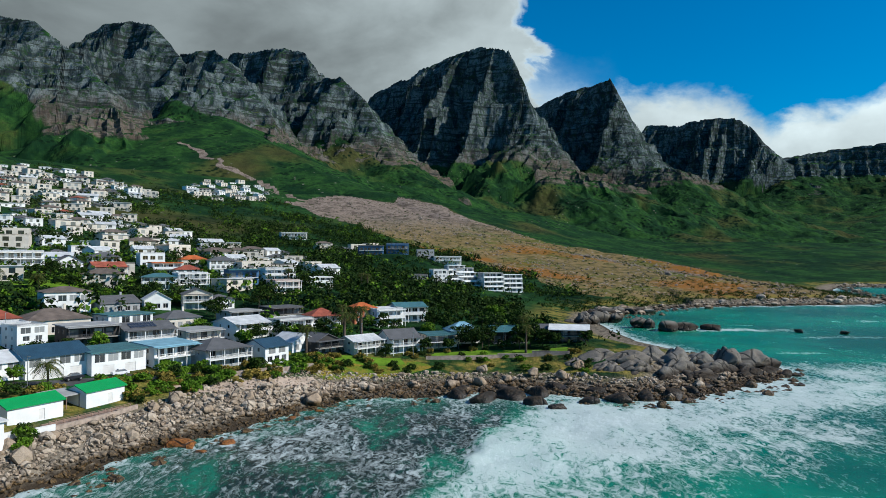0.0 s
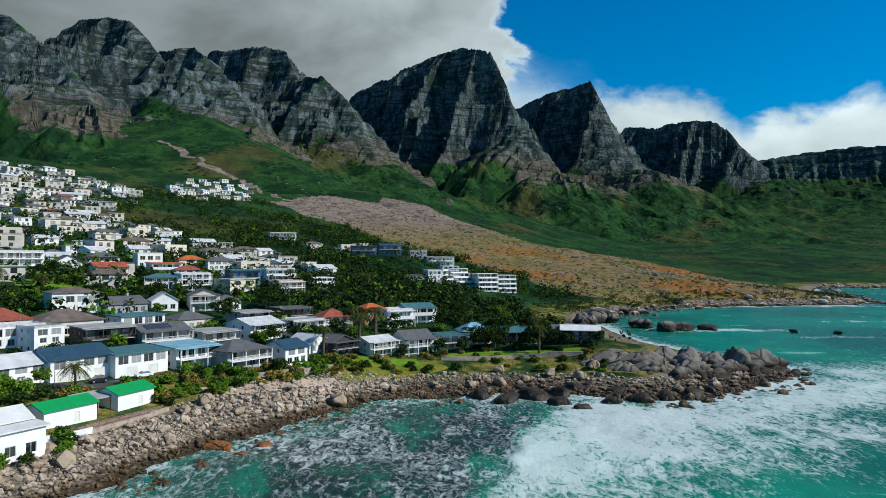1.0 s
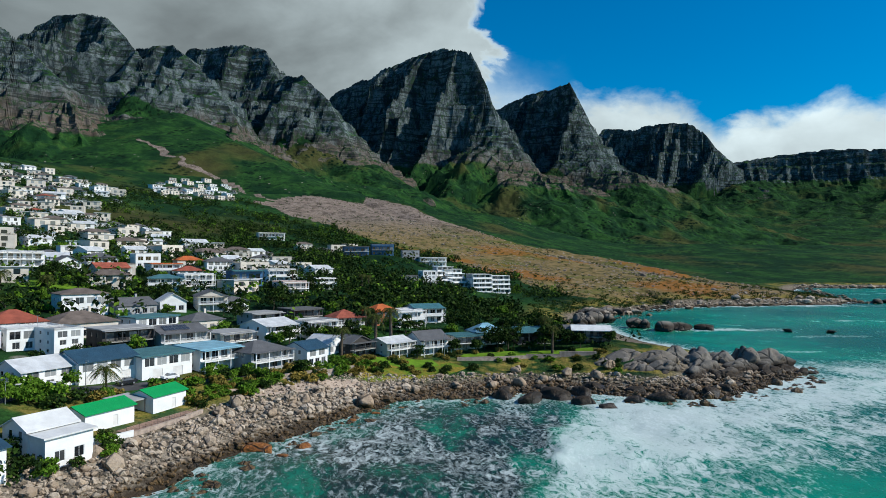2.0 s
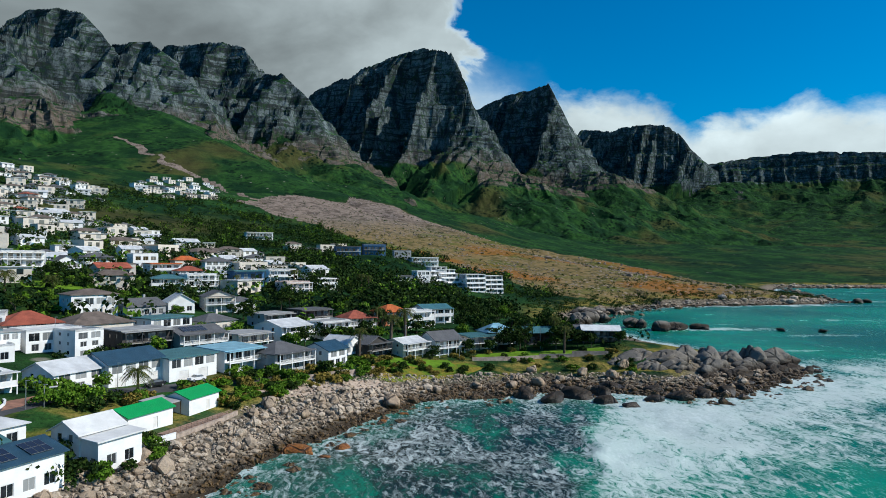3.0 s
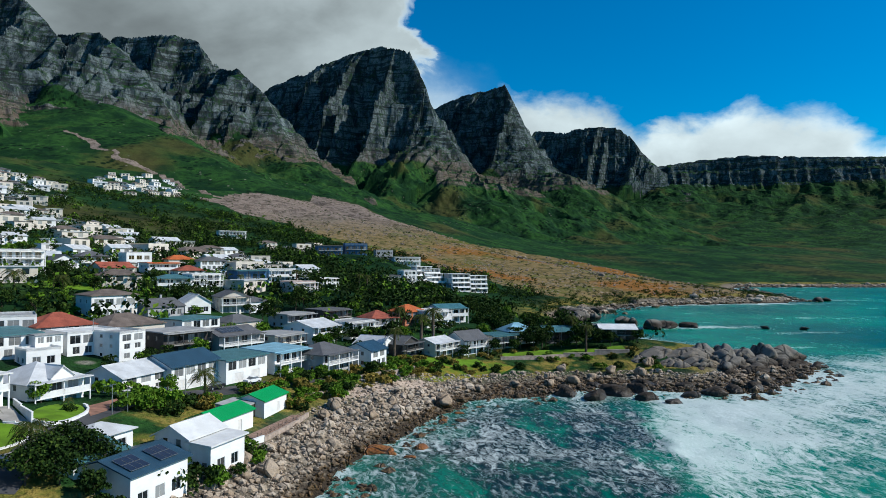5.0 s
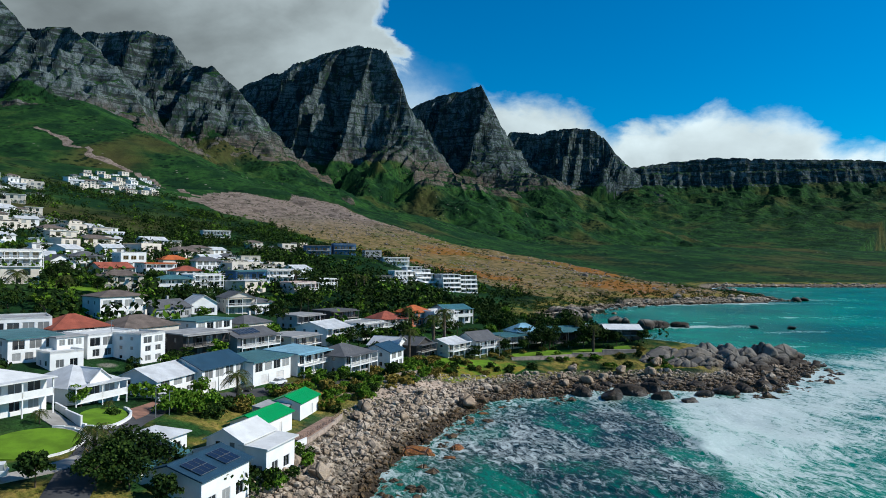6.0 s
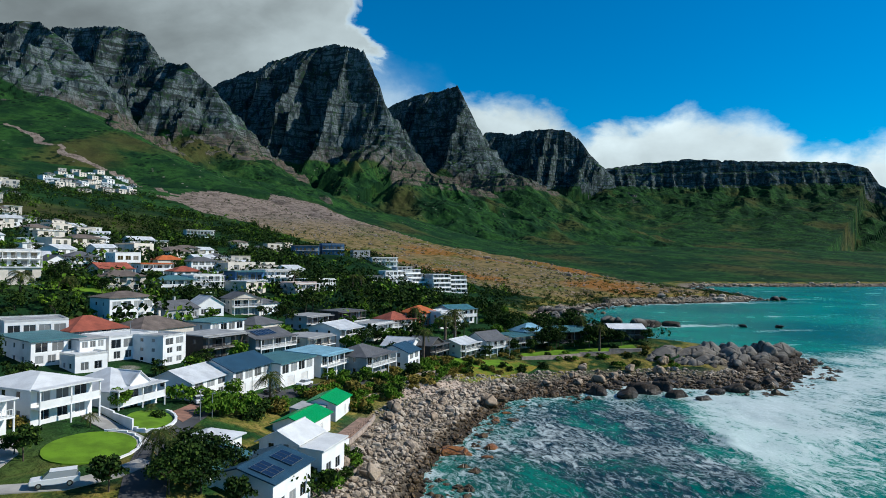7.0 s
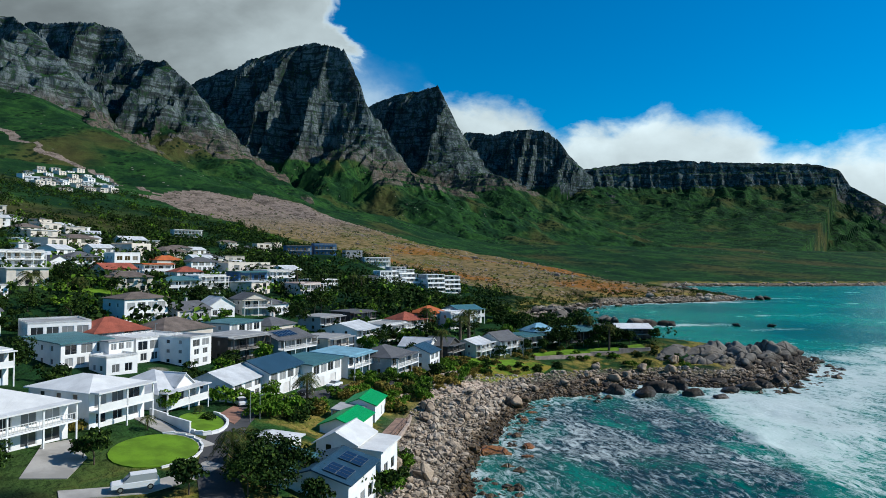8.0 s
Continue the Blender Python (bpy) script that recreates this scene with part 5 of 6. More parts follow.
def shore_rocks():
    rng = np.random.default_rng(5)
    # a belt of loose blocks along the water
    x, y = rng.uniform(-95, 116, 80000), rng.uniform(85, 250, 80000)
    z, D, _, _ = land(x, y)
    keep = (D > -9) & (D < 19 + 5 * fbm(x / 20, y / 20, 2, 71)) & (rng.random(len(x)) < np.where(D < 0, 0.45, 0.85)) & ((x < 70) | (D < 13)) & ~((D > 13.2) & (np.hypot(x + 74, y - 128) < 15)) & ~((x < -60) & (y < 119) & (D > 13))
    x, y, z, D = x[keep], y[keep], z[keep], D[keep]
    size = np.clip(rng.lognormal(-0.48, 0.55, len(x)) * np.where(D > 12, 0.8, 1.1), 0.4, 4.2)
    pieces = []
    for i in range(len(x)):
        co, tri = SMALL_ROCKS[i % 12]
        pieces.append((turned(co, size[i], rng.uniform(0, 6.28), (x[i], y[i], max(z[i], -0.6) + 0.14 * size[i]), (rng.uniform(0.8, 1.5), 1.0, rng.uniform(0.8, 1.3))), tri))
    joined("shore_rocks", pieces, SHINGLE, "loose pale and wet brown boulders along the water", "rocks")
    # the far shores
    pieces = []
    for px, py, qx, qy, count, wide, big in ((84, 325, 100, 350, 90, 9, 3.2), (100, 350, 150, 392, 160, 6, 1.8), (150, 392, 300, 430, 500, 5, 1.7), (300, 440, 410, 680, 300, 6, 2.2), (410, 680, 660, 668, 500, 8, 2.4), (660, 668, 900, 700, 200, 8, 2.6)):
        for _ in range(count):
            t = rng.random()
            ux, uy = (px + (qx - px) * t) * PLAN + rng.normal(0, wide), (py + (qy - py) * t) * PLAN + rng.normal(0, wide)
            s = big * rng.lognormal(0, 0.5)
            co, tri = SMALL_ROCKS[rng.integers(12)]
            pieces.append((turned(co, s, rng.uniform(0, 6.28), (ux, uy, max(ground_z(ux, uy), -0.4) + 0.15 * s), (1.3, 1, 1)), tri))
    joined("far_shore_rocks", pieces, SHINGLE, "pale boulders along the far shore", "rocks")
    # scree on the spur
    x, y = rng.uniform(-420, 420, 42000), rng.uniform(480, 1400, 42000)
    u, v = x / PLAN, y / PLAN
    z, D, owner, _ = land(x, y)
    keep = (z < 240) & on_flank(u, v) & (D > 25) & (rng.random(len(x)) < np.clip(0.35 + 1.1 * fbm(u / 45, v / 45, 3, 77), 0.04, 1))
    x, y, z = x[keep], y[keep], z[keep]
    pieces = []
    for i in range(len(x)):
        s = 1.15 * rng.lognormal(0, 0.5)
        co, tri = SMALL_ROCKS[i % 12]
        pieces.append((turned(co, s, rng.uniform(0, 6.28), (x[i], y[i], z[i] + 0.1 * s), (1.3, 1, 1)), tri))
    joined("scree", pieces, SCREE, "pale boulders scattered over the dry spur", "rocks")
    # great blocks of the point
    r = random.Random(3)
    kinds = [boulder_mesh(60 + k, GRANITE) for k in range(8)]
    whales = [boulder_mesh(70 + k, GRANITE, 4, 10) for k in range(5)]
    for i, (x, y, z, size, turn, tall) in enumerate(POINT_BLOCKS):
        boulder(whales[i % 5], x, y, z * 0.9, size * 0.92, turn, (1.25, 0.85, tall), "huge rounded grey granite boulder on the rocky point", "boulders of the point", r.uniform(-12, 12))
    for i in range(95):
        t = r.random() ** 1.1
        wide = 15 * (1 - 0.72 * t)
        x, y = 46 + 62 * t + r.gauss(0, 2), 201 + 10 * t + r.gauss(0, wide * 0.6)
        size = r.choice((3.0, 4.0, 5.0, 6.5, 8.0)) * r.uniform(0.85, 1.15) * (1 - 0.3 * t)
        boulder(kinds[i % 8], x, y, max(ground_z(x, y), -0.5) * 0.5 + 0.12 * size, size, r.choice((20, 35, 60)) + r.uniform(-15, 15), (1.3, r.uniform(0.6, 0.95), r.uniform(0.75, 1.05)), "rounded grey granite boulder on the rocky point", "boulders of the point", r.uniform(-25, 25))
    # pale blocks that stand out of the belt, and the heap at the next cove
    pale = [boulder_mesh(90 + k, SHINGLE, 3, 9) for k in range(4)]
    for i, (x, y, s) in enumerate(BELT_BLOCKS):
        boulder(pale[i % 4], x, y, max(ground_z(x, y), 0.2) + 0.25 * s, s, x * 50, (1.15, 0.95, 0.95), "large pale weathered block among the shore stones", "large blocks of the shore")
    for i, (x, y, s) in enumerate(((80, 372, 11), (88, 376, 12), (94, 384, 10), (84, 366, 8), (99, 380, 8), (76, 362, 9), (104, 352, 9), (109, 349, 7))):
        boulder(whales[i % 5], x, y, 1.6 + 0.1 * s, s, x * 35, (1.15, 0.9, 1.0), "tall grey granite boulder heaped beside the next cove", "rocks off the coves")
    # rocks standing in the water
    rust = [boulder_mesh(80 + k, RUST) for k in range(3)]
    for x, y, s in ((-52, 127, 7.5), (-43, 128.5, 3.4), (-46, 122, 2.6), (-35, 149, 2.2), (-30, 156, 2.4), (-24, 161, 2.0)):
        boulder(rust[int(s * 10) % 3], x, y, 0.0, s, s * 70, (1.3, 0.9, 0.5), "rust-brown weedy rock awash at the water's edge", "weedy rocks in the surf")
    for x, y, s in ((-33, 166, 5.2), (-40, 160, 3.4), (-47, 158, 3.6), (10, 168, 8.0), (17, 172, 9.0), (3, 172, 6.5), (25, 174, 7.5), (22, 164, 6.0), (36, 166, 5.0), (44, 168, 7.0), (52, 170, 6.0), (60, 172, 6.5), (66, 178, 6.0), (40, 176, 6.0), (31, 181, 7.0), (6, 180, 5.0), (16, 183, 5.0), (72, 184, 5.0), (27, 158, 4.0)):
        boulder(kinds[int(s * 7) % 8], x, y, 0.1, s, x * 40, (1.25, 0.9, 0.8), "dark wet brown rock washed by the surf", "dark rocks off the shore")
    for x, y, s in ((116, 338, 13), (127, 341, 11), (137, 340, 8), (107, 431, 12), (116, 436, 13), (124, 442, 10), (110, 445, 10), (132, 448, 9), (98, 436, 9), (60, 353, 9), (68, 358, 10), (74, 350, 8), (54, 348, 7), (398, 556, 14), (410, 560, 12), (140, 337, 5), (178, 330, 4), (196, 322, 4)):
        boulder(kinds[int(s) % 8], x, y, 0.6 if y > 500 or s < 6 else 1.4, s, x * 30, (1.4, 0.9, 0.62), "grey granite rock off the next cove", "rocks off the coves")


shore_rocks()


# ---- plants ----
def make_leaf(name, a, b, c):
    n = Nodes(name)
    k = n.island()
    col = n.mix(n.step(k, 0.0, 0.6), a, b)
    col = n.mix(n.step(k, 0.75, 1.0), col, c)
    col = n.mix(n.step(n.random(), 0, 1, 0.0, 0.5), col, a)
    return n.done(col, 0.8, 0.0, 0.06)


LEAF = make_leaf("dark_foliage", (0.007, 0.018, 0.005), (0.026, 0.055, 0.009), (0.075, 0.115, 0.018))
LEAF_BRIGHT = make_leaf("bright_foliage", (0.040, 0.090, 0.010), (0.105, 0.205, 0.016), (0.20, 0.29, 0.03))
LEAF_DRY = make_leaf("olive_scrub", (0.10, 0.09, 0.018), (0.24, 0.18, 0.04), (0.38, 0.27, 0.07))
FROND = make_leaf("palm_frond", (0.025, 0.040, 0.010), (0.065, 0.085, 0.02), (0.20, 0.15, 0.05))
BARK = plain("bark", (0.11, 0.08, 0.055), 0.95, 0, 0.25, 1.5, 8.0, bump=0.03)


def leaves(rng, centre, radius, count, size, flat=0.75):
    """Small leaf sprays round a clump's centre."""
    d = rng.normal(size=(count, 3))
    d /= np.linalg.norm(d, axis=1)[:, None]
    d[:, 2] = np.where(d[:, 2] < -0.25, -d[:, 2], d[:, 2])
    p = np.array(centre) + d * (radius * rng.uniform(0.62, 1.05, count))[:, None] * np.array((1, 1, flat))
    n = d + rng.normal(0, 0.55, (count, 3))
    n /= np.linalg.norm(n, axis=1)[:, None]
    t = np.cross(n, rng.normal(size=(count, 3)))
    t /= np.linalg.norm(t, axis=1)[:, None]
    b = np.cross(n, t)
    s = size * rng.uniform(0.6, 1.35, count)[:, None]
    quad = np.stack([p - t * s, p - b * s * 0.7, p + t * s, p + b * s * 0.7 + n * s * 0.25], 1).reshape(-1, 3)
    return quad, np.arange(count * 4).reshape(-1, 4)


def crown_pieces(rng, height, wide, clumps, per, leaf, low=0.35):
    out = []
    for k in range(clumps):
        a, r = rng.uniform(0, 6.28), wide * math.sqrt(rng.random()) * 0.72
        zz = height * (low + (0.95 - low) * rng.random() * (1 - 0.45 * (r / wide) ** 2))
        out.append(leaves(rng, (r * math.cos(a), r * math.sin(a), zz), wide * rng.uniform(0.28, 0.46), per, leaf))
    return out


def quads_mesh(name, pieces, material):
    co = np.concatenate([p for p, _ in pieces])
    me = bpy.data.meshes.new(name)
    me.from_pydata(co.tolist(), [], np.arange(len(co)).reshape(-1, 4).tolist())
    me.materials.append(material)
    return me


def trunk_mesh(rng, height, radius, limbs=4, bend=0.4):
    bm = bmesh.new()

    def tube(p, q, r0, r1, steps=3):
        rings = []
        axis = (q - p).normalized()
        side = axis.orthogonal().normalized()
        other = axis.cross(side)
        for k in range(steps + 1):
            c, r = p.lerp(q, k / steps), r0 + (r1 - r0) * k / steps
            c = c + side * bend * 0.2 * math.sin(3 * k / steps)
            rings.append([bm.verts.new(c + (side * math.cos(a) + other * math.sin(a)) * r) for a in (i * math.tau / 7 for i in range(7))])
        for u, v in zip(rings, rings[1:]):
            for i in range(7):
                bm.faces.new((u[i], u[(i + 1) % 7], v[(i + 1) % 7], v[i]))
    top = Vector((rng.normal() * bend, rng.normal() * bend, height * 0.6))
    tube(Vector((0, 0, -0.6)), top, radius, radius * 0.6)
    for _ in range(limbs):
        a = rng.uniform(0, 6.28)
        tube(top * rng.uniform(0.6, 1.0), Vector((math.cos(a) * height * 0.3, math.sin(a) * height * 0.3, height * rng.uniform(0.7, 0.9))), radius * 0.45, radius * 0.15)
    return bm


def tree_kind(seed, height, wide, leafing, label, clumps=18, per=54, leaf=0.33, low=0.35):
    rng = np.random.default_rng(seed)
    top = thing("tree", label, "tree", Matrix.Identity(4), "garden trees")
    part("trunk", trunk_mesh(rng, height, height * 0.028), BARK, top)
    piece("crown", quads_mesh("crown", crown_pieces(rng, height, wide, clumps, per, leaf, low), leafing), top, Matrix.Identity(4))
    return top


def bush_kind(seed, height, wide, leafing, label, name="bush"):
    rng = np.random.default_rng(seed)
    me = quads_mesh(name, crown_pieces(rng, height, wide, 12, 46, 0.23, 0.12), leafing)
    return tagged(new(name, me), label, "bush", "garden bushes")


def palm_kind(seed, height, spread_r, fronds):
    rng = np.random.default_rng(seed)
    top = thing("palm_tree", "date palm with a rough brown trunk and drooping grey-green fronds", "palm", Matrix.Identity(4), "palms of the suburb")
    bm = bmesh.new()
    rings = []
    for k in range(10):
        t = k / 9
        r = height * 0.045 * (1.15 - 0.4 * t) * (1 + 0.12 * (k % 2))
        rings.append([bm.verts.new((math.cos(a) * r + 0.15 * t * t * height * 0.2, math.sin(a) * r, -0.5 + (height + 0.5) * t)) for a in (i * math.tau / 9 for i in range(9))])
    for u, v in zip(rings, rings[1:]):
        for i in range(9):
            bm.faces.new((u[i], u[(i + 1) % 9], v[(i + 1) % 9], v[i]))
    part("trunk", bm, BARK, top)
    hx = 0.03 * height
    for f in range(fronds):
        a = f * 2.4 + rng.uniform(-0.2, 0.2)
        rise, L = rng.uniform(-0.35, 1.0), spread_r * rng.uniform(0.85, 1.1)
        b = bmesh.new()
        d = Vector((math.cos(a), math.sin(a), 0))
        s = Vector((-d.y, d.x, 0))
        pts = [Vector((hx, 0, height)) + d * L * t * (1 - 0.15 * max(rise, 0) * t) + Vector((0, 0, L * (rise * t - (0.75 + 0.3 * rise) * t * t))) for t in (i / 9 for i in range(10))]
        for i, (p, q) in enumerate(zip(pts, pts[1:])):
            w = L * 0.28 * math.sin(math.pi * (0.12 + 0.84 * i / 9)) + 0.05
            for sign in (-1, 1):
                for m in (0.0, 0.5):
                    c, c2 = p.lerp(q, m), p.lerp(q, m + 0.28)
                    tip = p.lerp(q, m + 0.7) + s * sign * w - Vector((0, 0, w * 0.45))
                    b.faces.new([b.verts.new(v) for v in (c, c2, tip)])
            b.faces.new([b.verts.new(v) for v in (p + s * 0.05, p - s * 0.05, q - s * 0.04, q + s * 0.04)])
        part("frond", b, FROND, top)
    return top


def scatter_plants():
    rng = random.Random(11)
    trees = [tree_kind(1, 7.0, 3.6, LEAF, "spreading dark green garden tree"), tree_kind(2, 5.5, 3.0, LEAF, "rounded dark green garden tree"), tree_kind(3, 9.0, 4.0, LEAF, "tall dark green tree with a ragged crown"),
             tree_kind(4, 6.0, 3.4, LEAF_BRIGHT, "leafy bright green garden tree"), tree_kind(5, 8.0, 5.0, LEAF, "broad dark coastal tree", 24, 54)]
    bushes = [bush_kind(21, 2.2, 2.2, LEAF_BRIGHT, "rounded bright green bush"), bush_kind(22, 1.8, 2.4, LEAF, "low dark green garden bush"), bush_kind(23, 1.5, 2.0, LEAF_DRY, "olive and straw coloured scrub bush"), bush_kind(24, 2.6, 2.6, LEAF, "tall dark green shrub")]
    palms = [palm_kind(31, 5.5, 3.4, 26), palm_kind(32, 9.0, 3.2, 24), palm_kind(33, 3.0, 2.4, 20)]
    spots = []

    def clear(x, y, r):
        return all(math.hypot(x - p, y - q) > r for p, q in blocked)
    used = set()

    def put(kinds, k, x, y, scale=1.0, sink=0.1):
        m = pose(x, y, ground_z(x, y) - sink, 0, 0, rng.uniform(0, 360)) @ Matrix.Diagonal((scale, scale, scale * rng.uniform(0.85, 1.15), 1))
        ob = kinds[k]
        if ob not in used:
            used.add(ob)
            ob.matrix_basis = m
            return
        made = copy_thing(ob, Matrix.Identity(4))
        made.matrix_basis = m
    blocked = [p for p in HOUSE_SPOTS]
    # named plants
    for x, y, k, s in ((-85.5, 140.5, 0, 1.0), (-160, 233, 0, 1.2), (-148, 240, 0, 1.0), (-31.8, 207.5, 1, 1.25), (-27.0, 213.0, 1, 1.3), (-41.5, 196.0, 1, 1.0), (26.6, 215.7, 1, 0.9), (27.8, 233.0, 1, 1.0), (-99.0, 93.2, 0, 0.85), (-110.8, 109.6, 2, 0.6), (-128, 168, 2, 1.0), (-104.6, 122.0, 2, 0.5), (-75, 318, 1, 0.9), (-44, 352, 1, 1.0), (-40, 348, 1, 0.9), (-98, 300, 1, 0.7), (-36, 232, 1, 0.9), (28, 232, 1, 0.7), (-21, 215, 2, 0.9)):
        put(palms, k, x, y, s)
    for x, y, k, s in ((-115.0, 95.8, 1, 0.72), (-116.6, 97.6, 1, 0.55), (-96.0, 97.6, 4, 0.66), (-93.4, 94.0, 4, 0.66), (-97.6, 91.6, 4, 0.62), (-95.0, 90.0, 1, 0.8), (-92.0, 98.4, 1, 0.6), (-124.5, 90.5, 4, 0.5), (-103.5, 87.0, 1, 0.75), (-90.0, 93.0, 4, 0.58), (-93.5, 88.0, 4, 0.55), (-97.0, 87.0, 4, 0.6), (-89.0, 86.0, 1, 0.7), (-86.5, 83.5, 1, 0.7), (-77.0, 100.5, 1, 0.5), (-74.5, 104.0, 1, 0.45), (-109.0, 122.4, 3, 0.62), (-92.6, 140.2, 3, 0.6), (-80, 232, 2, 1.0), (-70, 262, 4, 1.2), (-46, 214, 1, 1.0), (-40, 214, 0, 1.0), (2, 236, 4, 1.0), (14, 240, 0, 1.2), (18, 234, 0, 1.1), (27, 238, 4, 1.0), (-6, 232, 3, 0.9), (-66.5, 160.4, 1, 0.6), (-49.5, 172.5, 1, 0.9), (-52, 187, 4, 0.7), (8.7, 219.5, 4, 1.0), (12.5, 221, 4, 0.95), (25, 220.5, 0, 1.2), (29, 222, 4, 0.95), (3.5, 226, 0, 1.0), (-38, 205, 1, 0.9), (-18.5, 206.5, 0, 0.7), (-6.5, 213.5, 1, 0.8), (1.5, 216.5, 1, 0.75), (15, 224, 2, 0.8), (-15, 223, 4, 0.8), (-22, 234, 0, 0.9), (-34, 238, 2, 0.8), (-4, 241, 4, 0.9), (33, 221, 4, 0.8), (37, 219, 1, 0.9), (-45, 208, 0, 0.7), (47, 219, 1, 0.8), (20, 219, 1, 0.7), (-62, 222, 2, 0.8), (-76, 208, 0, 0.7), (-100, 196, 1, 0.7), (-90, 205, 3, 0.8)):
        put(trees, k, x, y, s)
    for x, y, k, s in ((-96.0, 132.6, 0, 1.3), (-98.2, 134.6, 0, 1.2), (-93.5, 126.0, 0, 1.5), (-90.5, 128.5, 0, 1.6), (-87.5, 131.5, 3, 1.3), (-95.5, 123.0, 0, 1.2), (-88.5, 125.0, 1, 1.2), (-71.5, 166.4, 0, 1.1), (-62.5, 169.8, 0, 1.2), (-101.4, 132.4, 0, 1.3), (-103.0, 118.0, 1, 0.6), (-119.5, 108.6, 2, 0.8), (-84.5, 104.5, 1, 1.0), (-78.5, 107.0, 1, 1.1), (-74.5, 115.0, 0, 0.9), (-76.0, 116.8, 1, 0.8), (-92.0, 124.0, 0, 1.3), (-82.5, 96.5, 3, 1.4), (-79.5, 98.5, 3, 1.3), (-85.5, 93.5, 3, 1.3), (-76.8, 100.6, 0, 1.2), (-72.0, 110.5, 0, 0.9), (-73.0, 113.0, 3, 0.8)):
        put(bushes, k, x, y, s)
    # the bank between the shore road and the rocks
    n = 0
    while n < 130:
        x, y = rng.uniform(-88, -30), rng.uniform(128, 205)
        D = float(land(np.array([x]), np.array([y]))[1][0])
        if 17 < D < 34 and clear(x, y, 7.5) and abs((x + 74) * 0.63 + (y - 134) * -0.5) > -40:
            if math.hypot(x + 74, y - 131) < 10:
                continue
            put(bushes, rng.choice((0, 0, 0, 1, 2, 2, 2, 2)), x, y, rng.uniform(0.6, 1.25))
            n += 1
    n = 0
    while n < 60:
        x, y = rng.uniform(-34, 45), rng.uniform(186, 226)
        D = float(land(np.array([x]), np.array([y]))[1][0])
        if 19 < D < 46 and clear(x, y, 6.5) and rng.random() < 0.8:
            put(bushes, rng.choice((1, 1, 2, 2, 0)), x, y, rng.uniform(0.5, 0.95))
            n += 1
    # gardens between the houses
    n = 0
    tx, ty = [rng.uniform(-225, 60) for _ in range(9000)], [rng.uniform(112, 400) for _ in range(9000)]
    inland = land(np.array(tx), np.array(ty))[1]
    for x, y, D in zip(tx, ty, inland):
        if n > 360:
            break
        if D < 48 or x + 0.62 * y < -100 or (y < 140 and x > -128) or not clear(x, y, 9.0) or any(math.hypot(x - p, y - q) < 3.6 for p, q in spots[-200:]):
            continue
        spots.append((x, y))
        if rng.random() < 0.62:
            put(trees, rng.choice((0, 1, 3, 3, 2, 4)), x, y, rng.uniform(0.5, 0.85))
        else:
            put(bushes, rng.choice((0, 0, 1, 3)), x, y, rng.uniform(0.9, 1.7))
        n += 1
    # woods and scrub too far to count
    g = np.random.default_rng(17)
    x, y = np.concatenate([g.uniform(-560, 130, 24000), g.uniform(-200, 150, 14000)]), np.concatenate([g.uniform(190, 1000, 24000), g.uniform(250, 900, 14000)])
    z, D, owner, _ = land(x, y)
    dry = on_flank(x / PLAN, y / PLAN)
    density = np.clip(0.50 + 2.6 * fbm(x / 42, y / 42, 3, 91), 0.05, 1)
    keep = (D > 45) & (z < 165) & ~dry & (g.random(len(x)) < density * np.where((z > 125) & (x < -150), 0.5, 1.0)) & (x + 0.62 * y > -150)
    grid = {}
    for p, q in blocked:
        grid.setdefault((int(p // 9), int(q // 9)), []).append((p, q))
    pieces = []
    for i in g.permutation(np.nonzero(keep)[0]):
        a, b = int(x[i] // 9), int(y[i] // 9)
        if any(math.hypot(x[i] - p, y[i] - q) < 6.6 for da in (-1, 0, 1) for db in (-1, 0, 1) for p, q in grid.get((a + da, b + db), ())):
            continue
        s = g.uniform(1.3, 2.6) * (1.6 if g.random() < 0.28 else 1.0)
        pieces.append(leaves(g, (x[i], y[i], z[i] + s * (0.35 if s < 2.6 else 0.8)), s, 19, s * 0.24, 0.9 if s < 2.6 else 1.15))
        if len(pieces) > 15500:
            break
    most = len(pieces) * 5 // 6
    joined("woodland", pieces[:most], LEAF, "dark green trees and scrub between the houses", "woods")
    joined("scrub", pieces[most:], LEAF_BRIGHT, "brighter green scrub between the houses", "scrub")
    # dark shrubs dotted over the spur and the coast below it
    x, y = np.concatenate([g.uniform(-300, 420, 7000), g.uniform(60, 420, 3000)]), np.concatenate([g.uniform(430, 1300, 7000), g.uniform(430, 640, 3000)])
    z, D, owner, _ = land(x, y)
    dry = on_flank(x / PLAN, y / PLAN)
    keep = (z < 160) & (dry | (D < 60)) & (D > 9) & (g.random(len(x)) < np.where(D < 42, 0.9, 0.22))
    pieces = [leaves(g, (x[i], y[i], z[i] + 0.5), g.uniform(1.2, 2.8), 18, 0.45, 0.8) for i in np.nonzero(keep)[0]]
    joined("coastal_shrubs", pieces, LEAF, "dark shrubs dotted over the dry slope above the cove", "scrub")


HOUSE_SPOTS = []
for o in scene.objects:
    if o.name.startswith(("house", "apartment", "boat_shed")):
        m = o.matrix_basis
        HOUSE_SPOTS.append(tuple((m @ Vector((0, 5.0, 0)))[:2]))
scatter_plants()

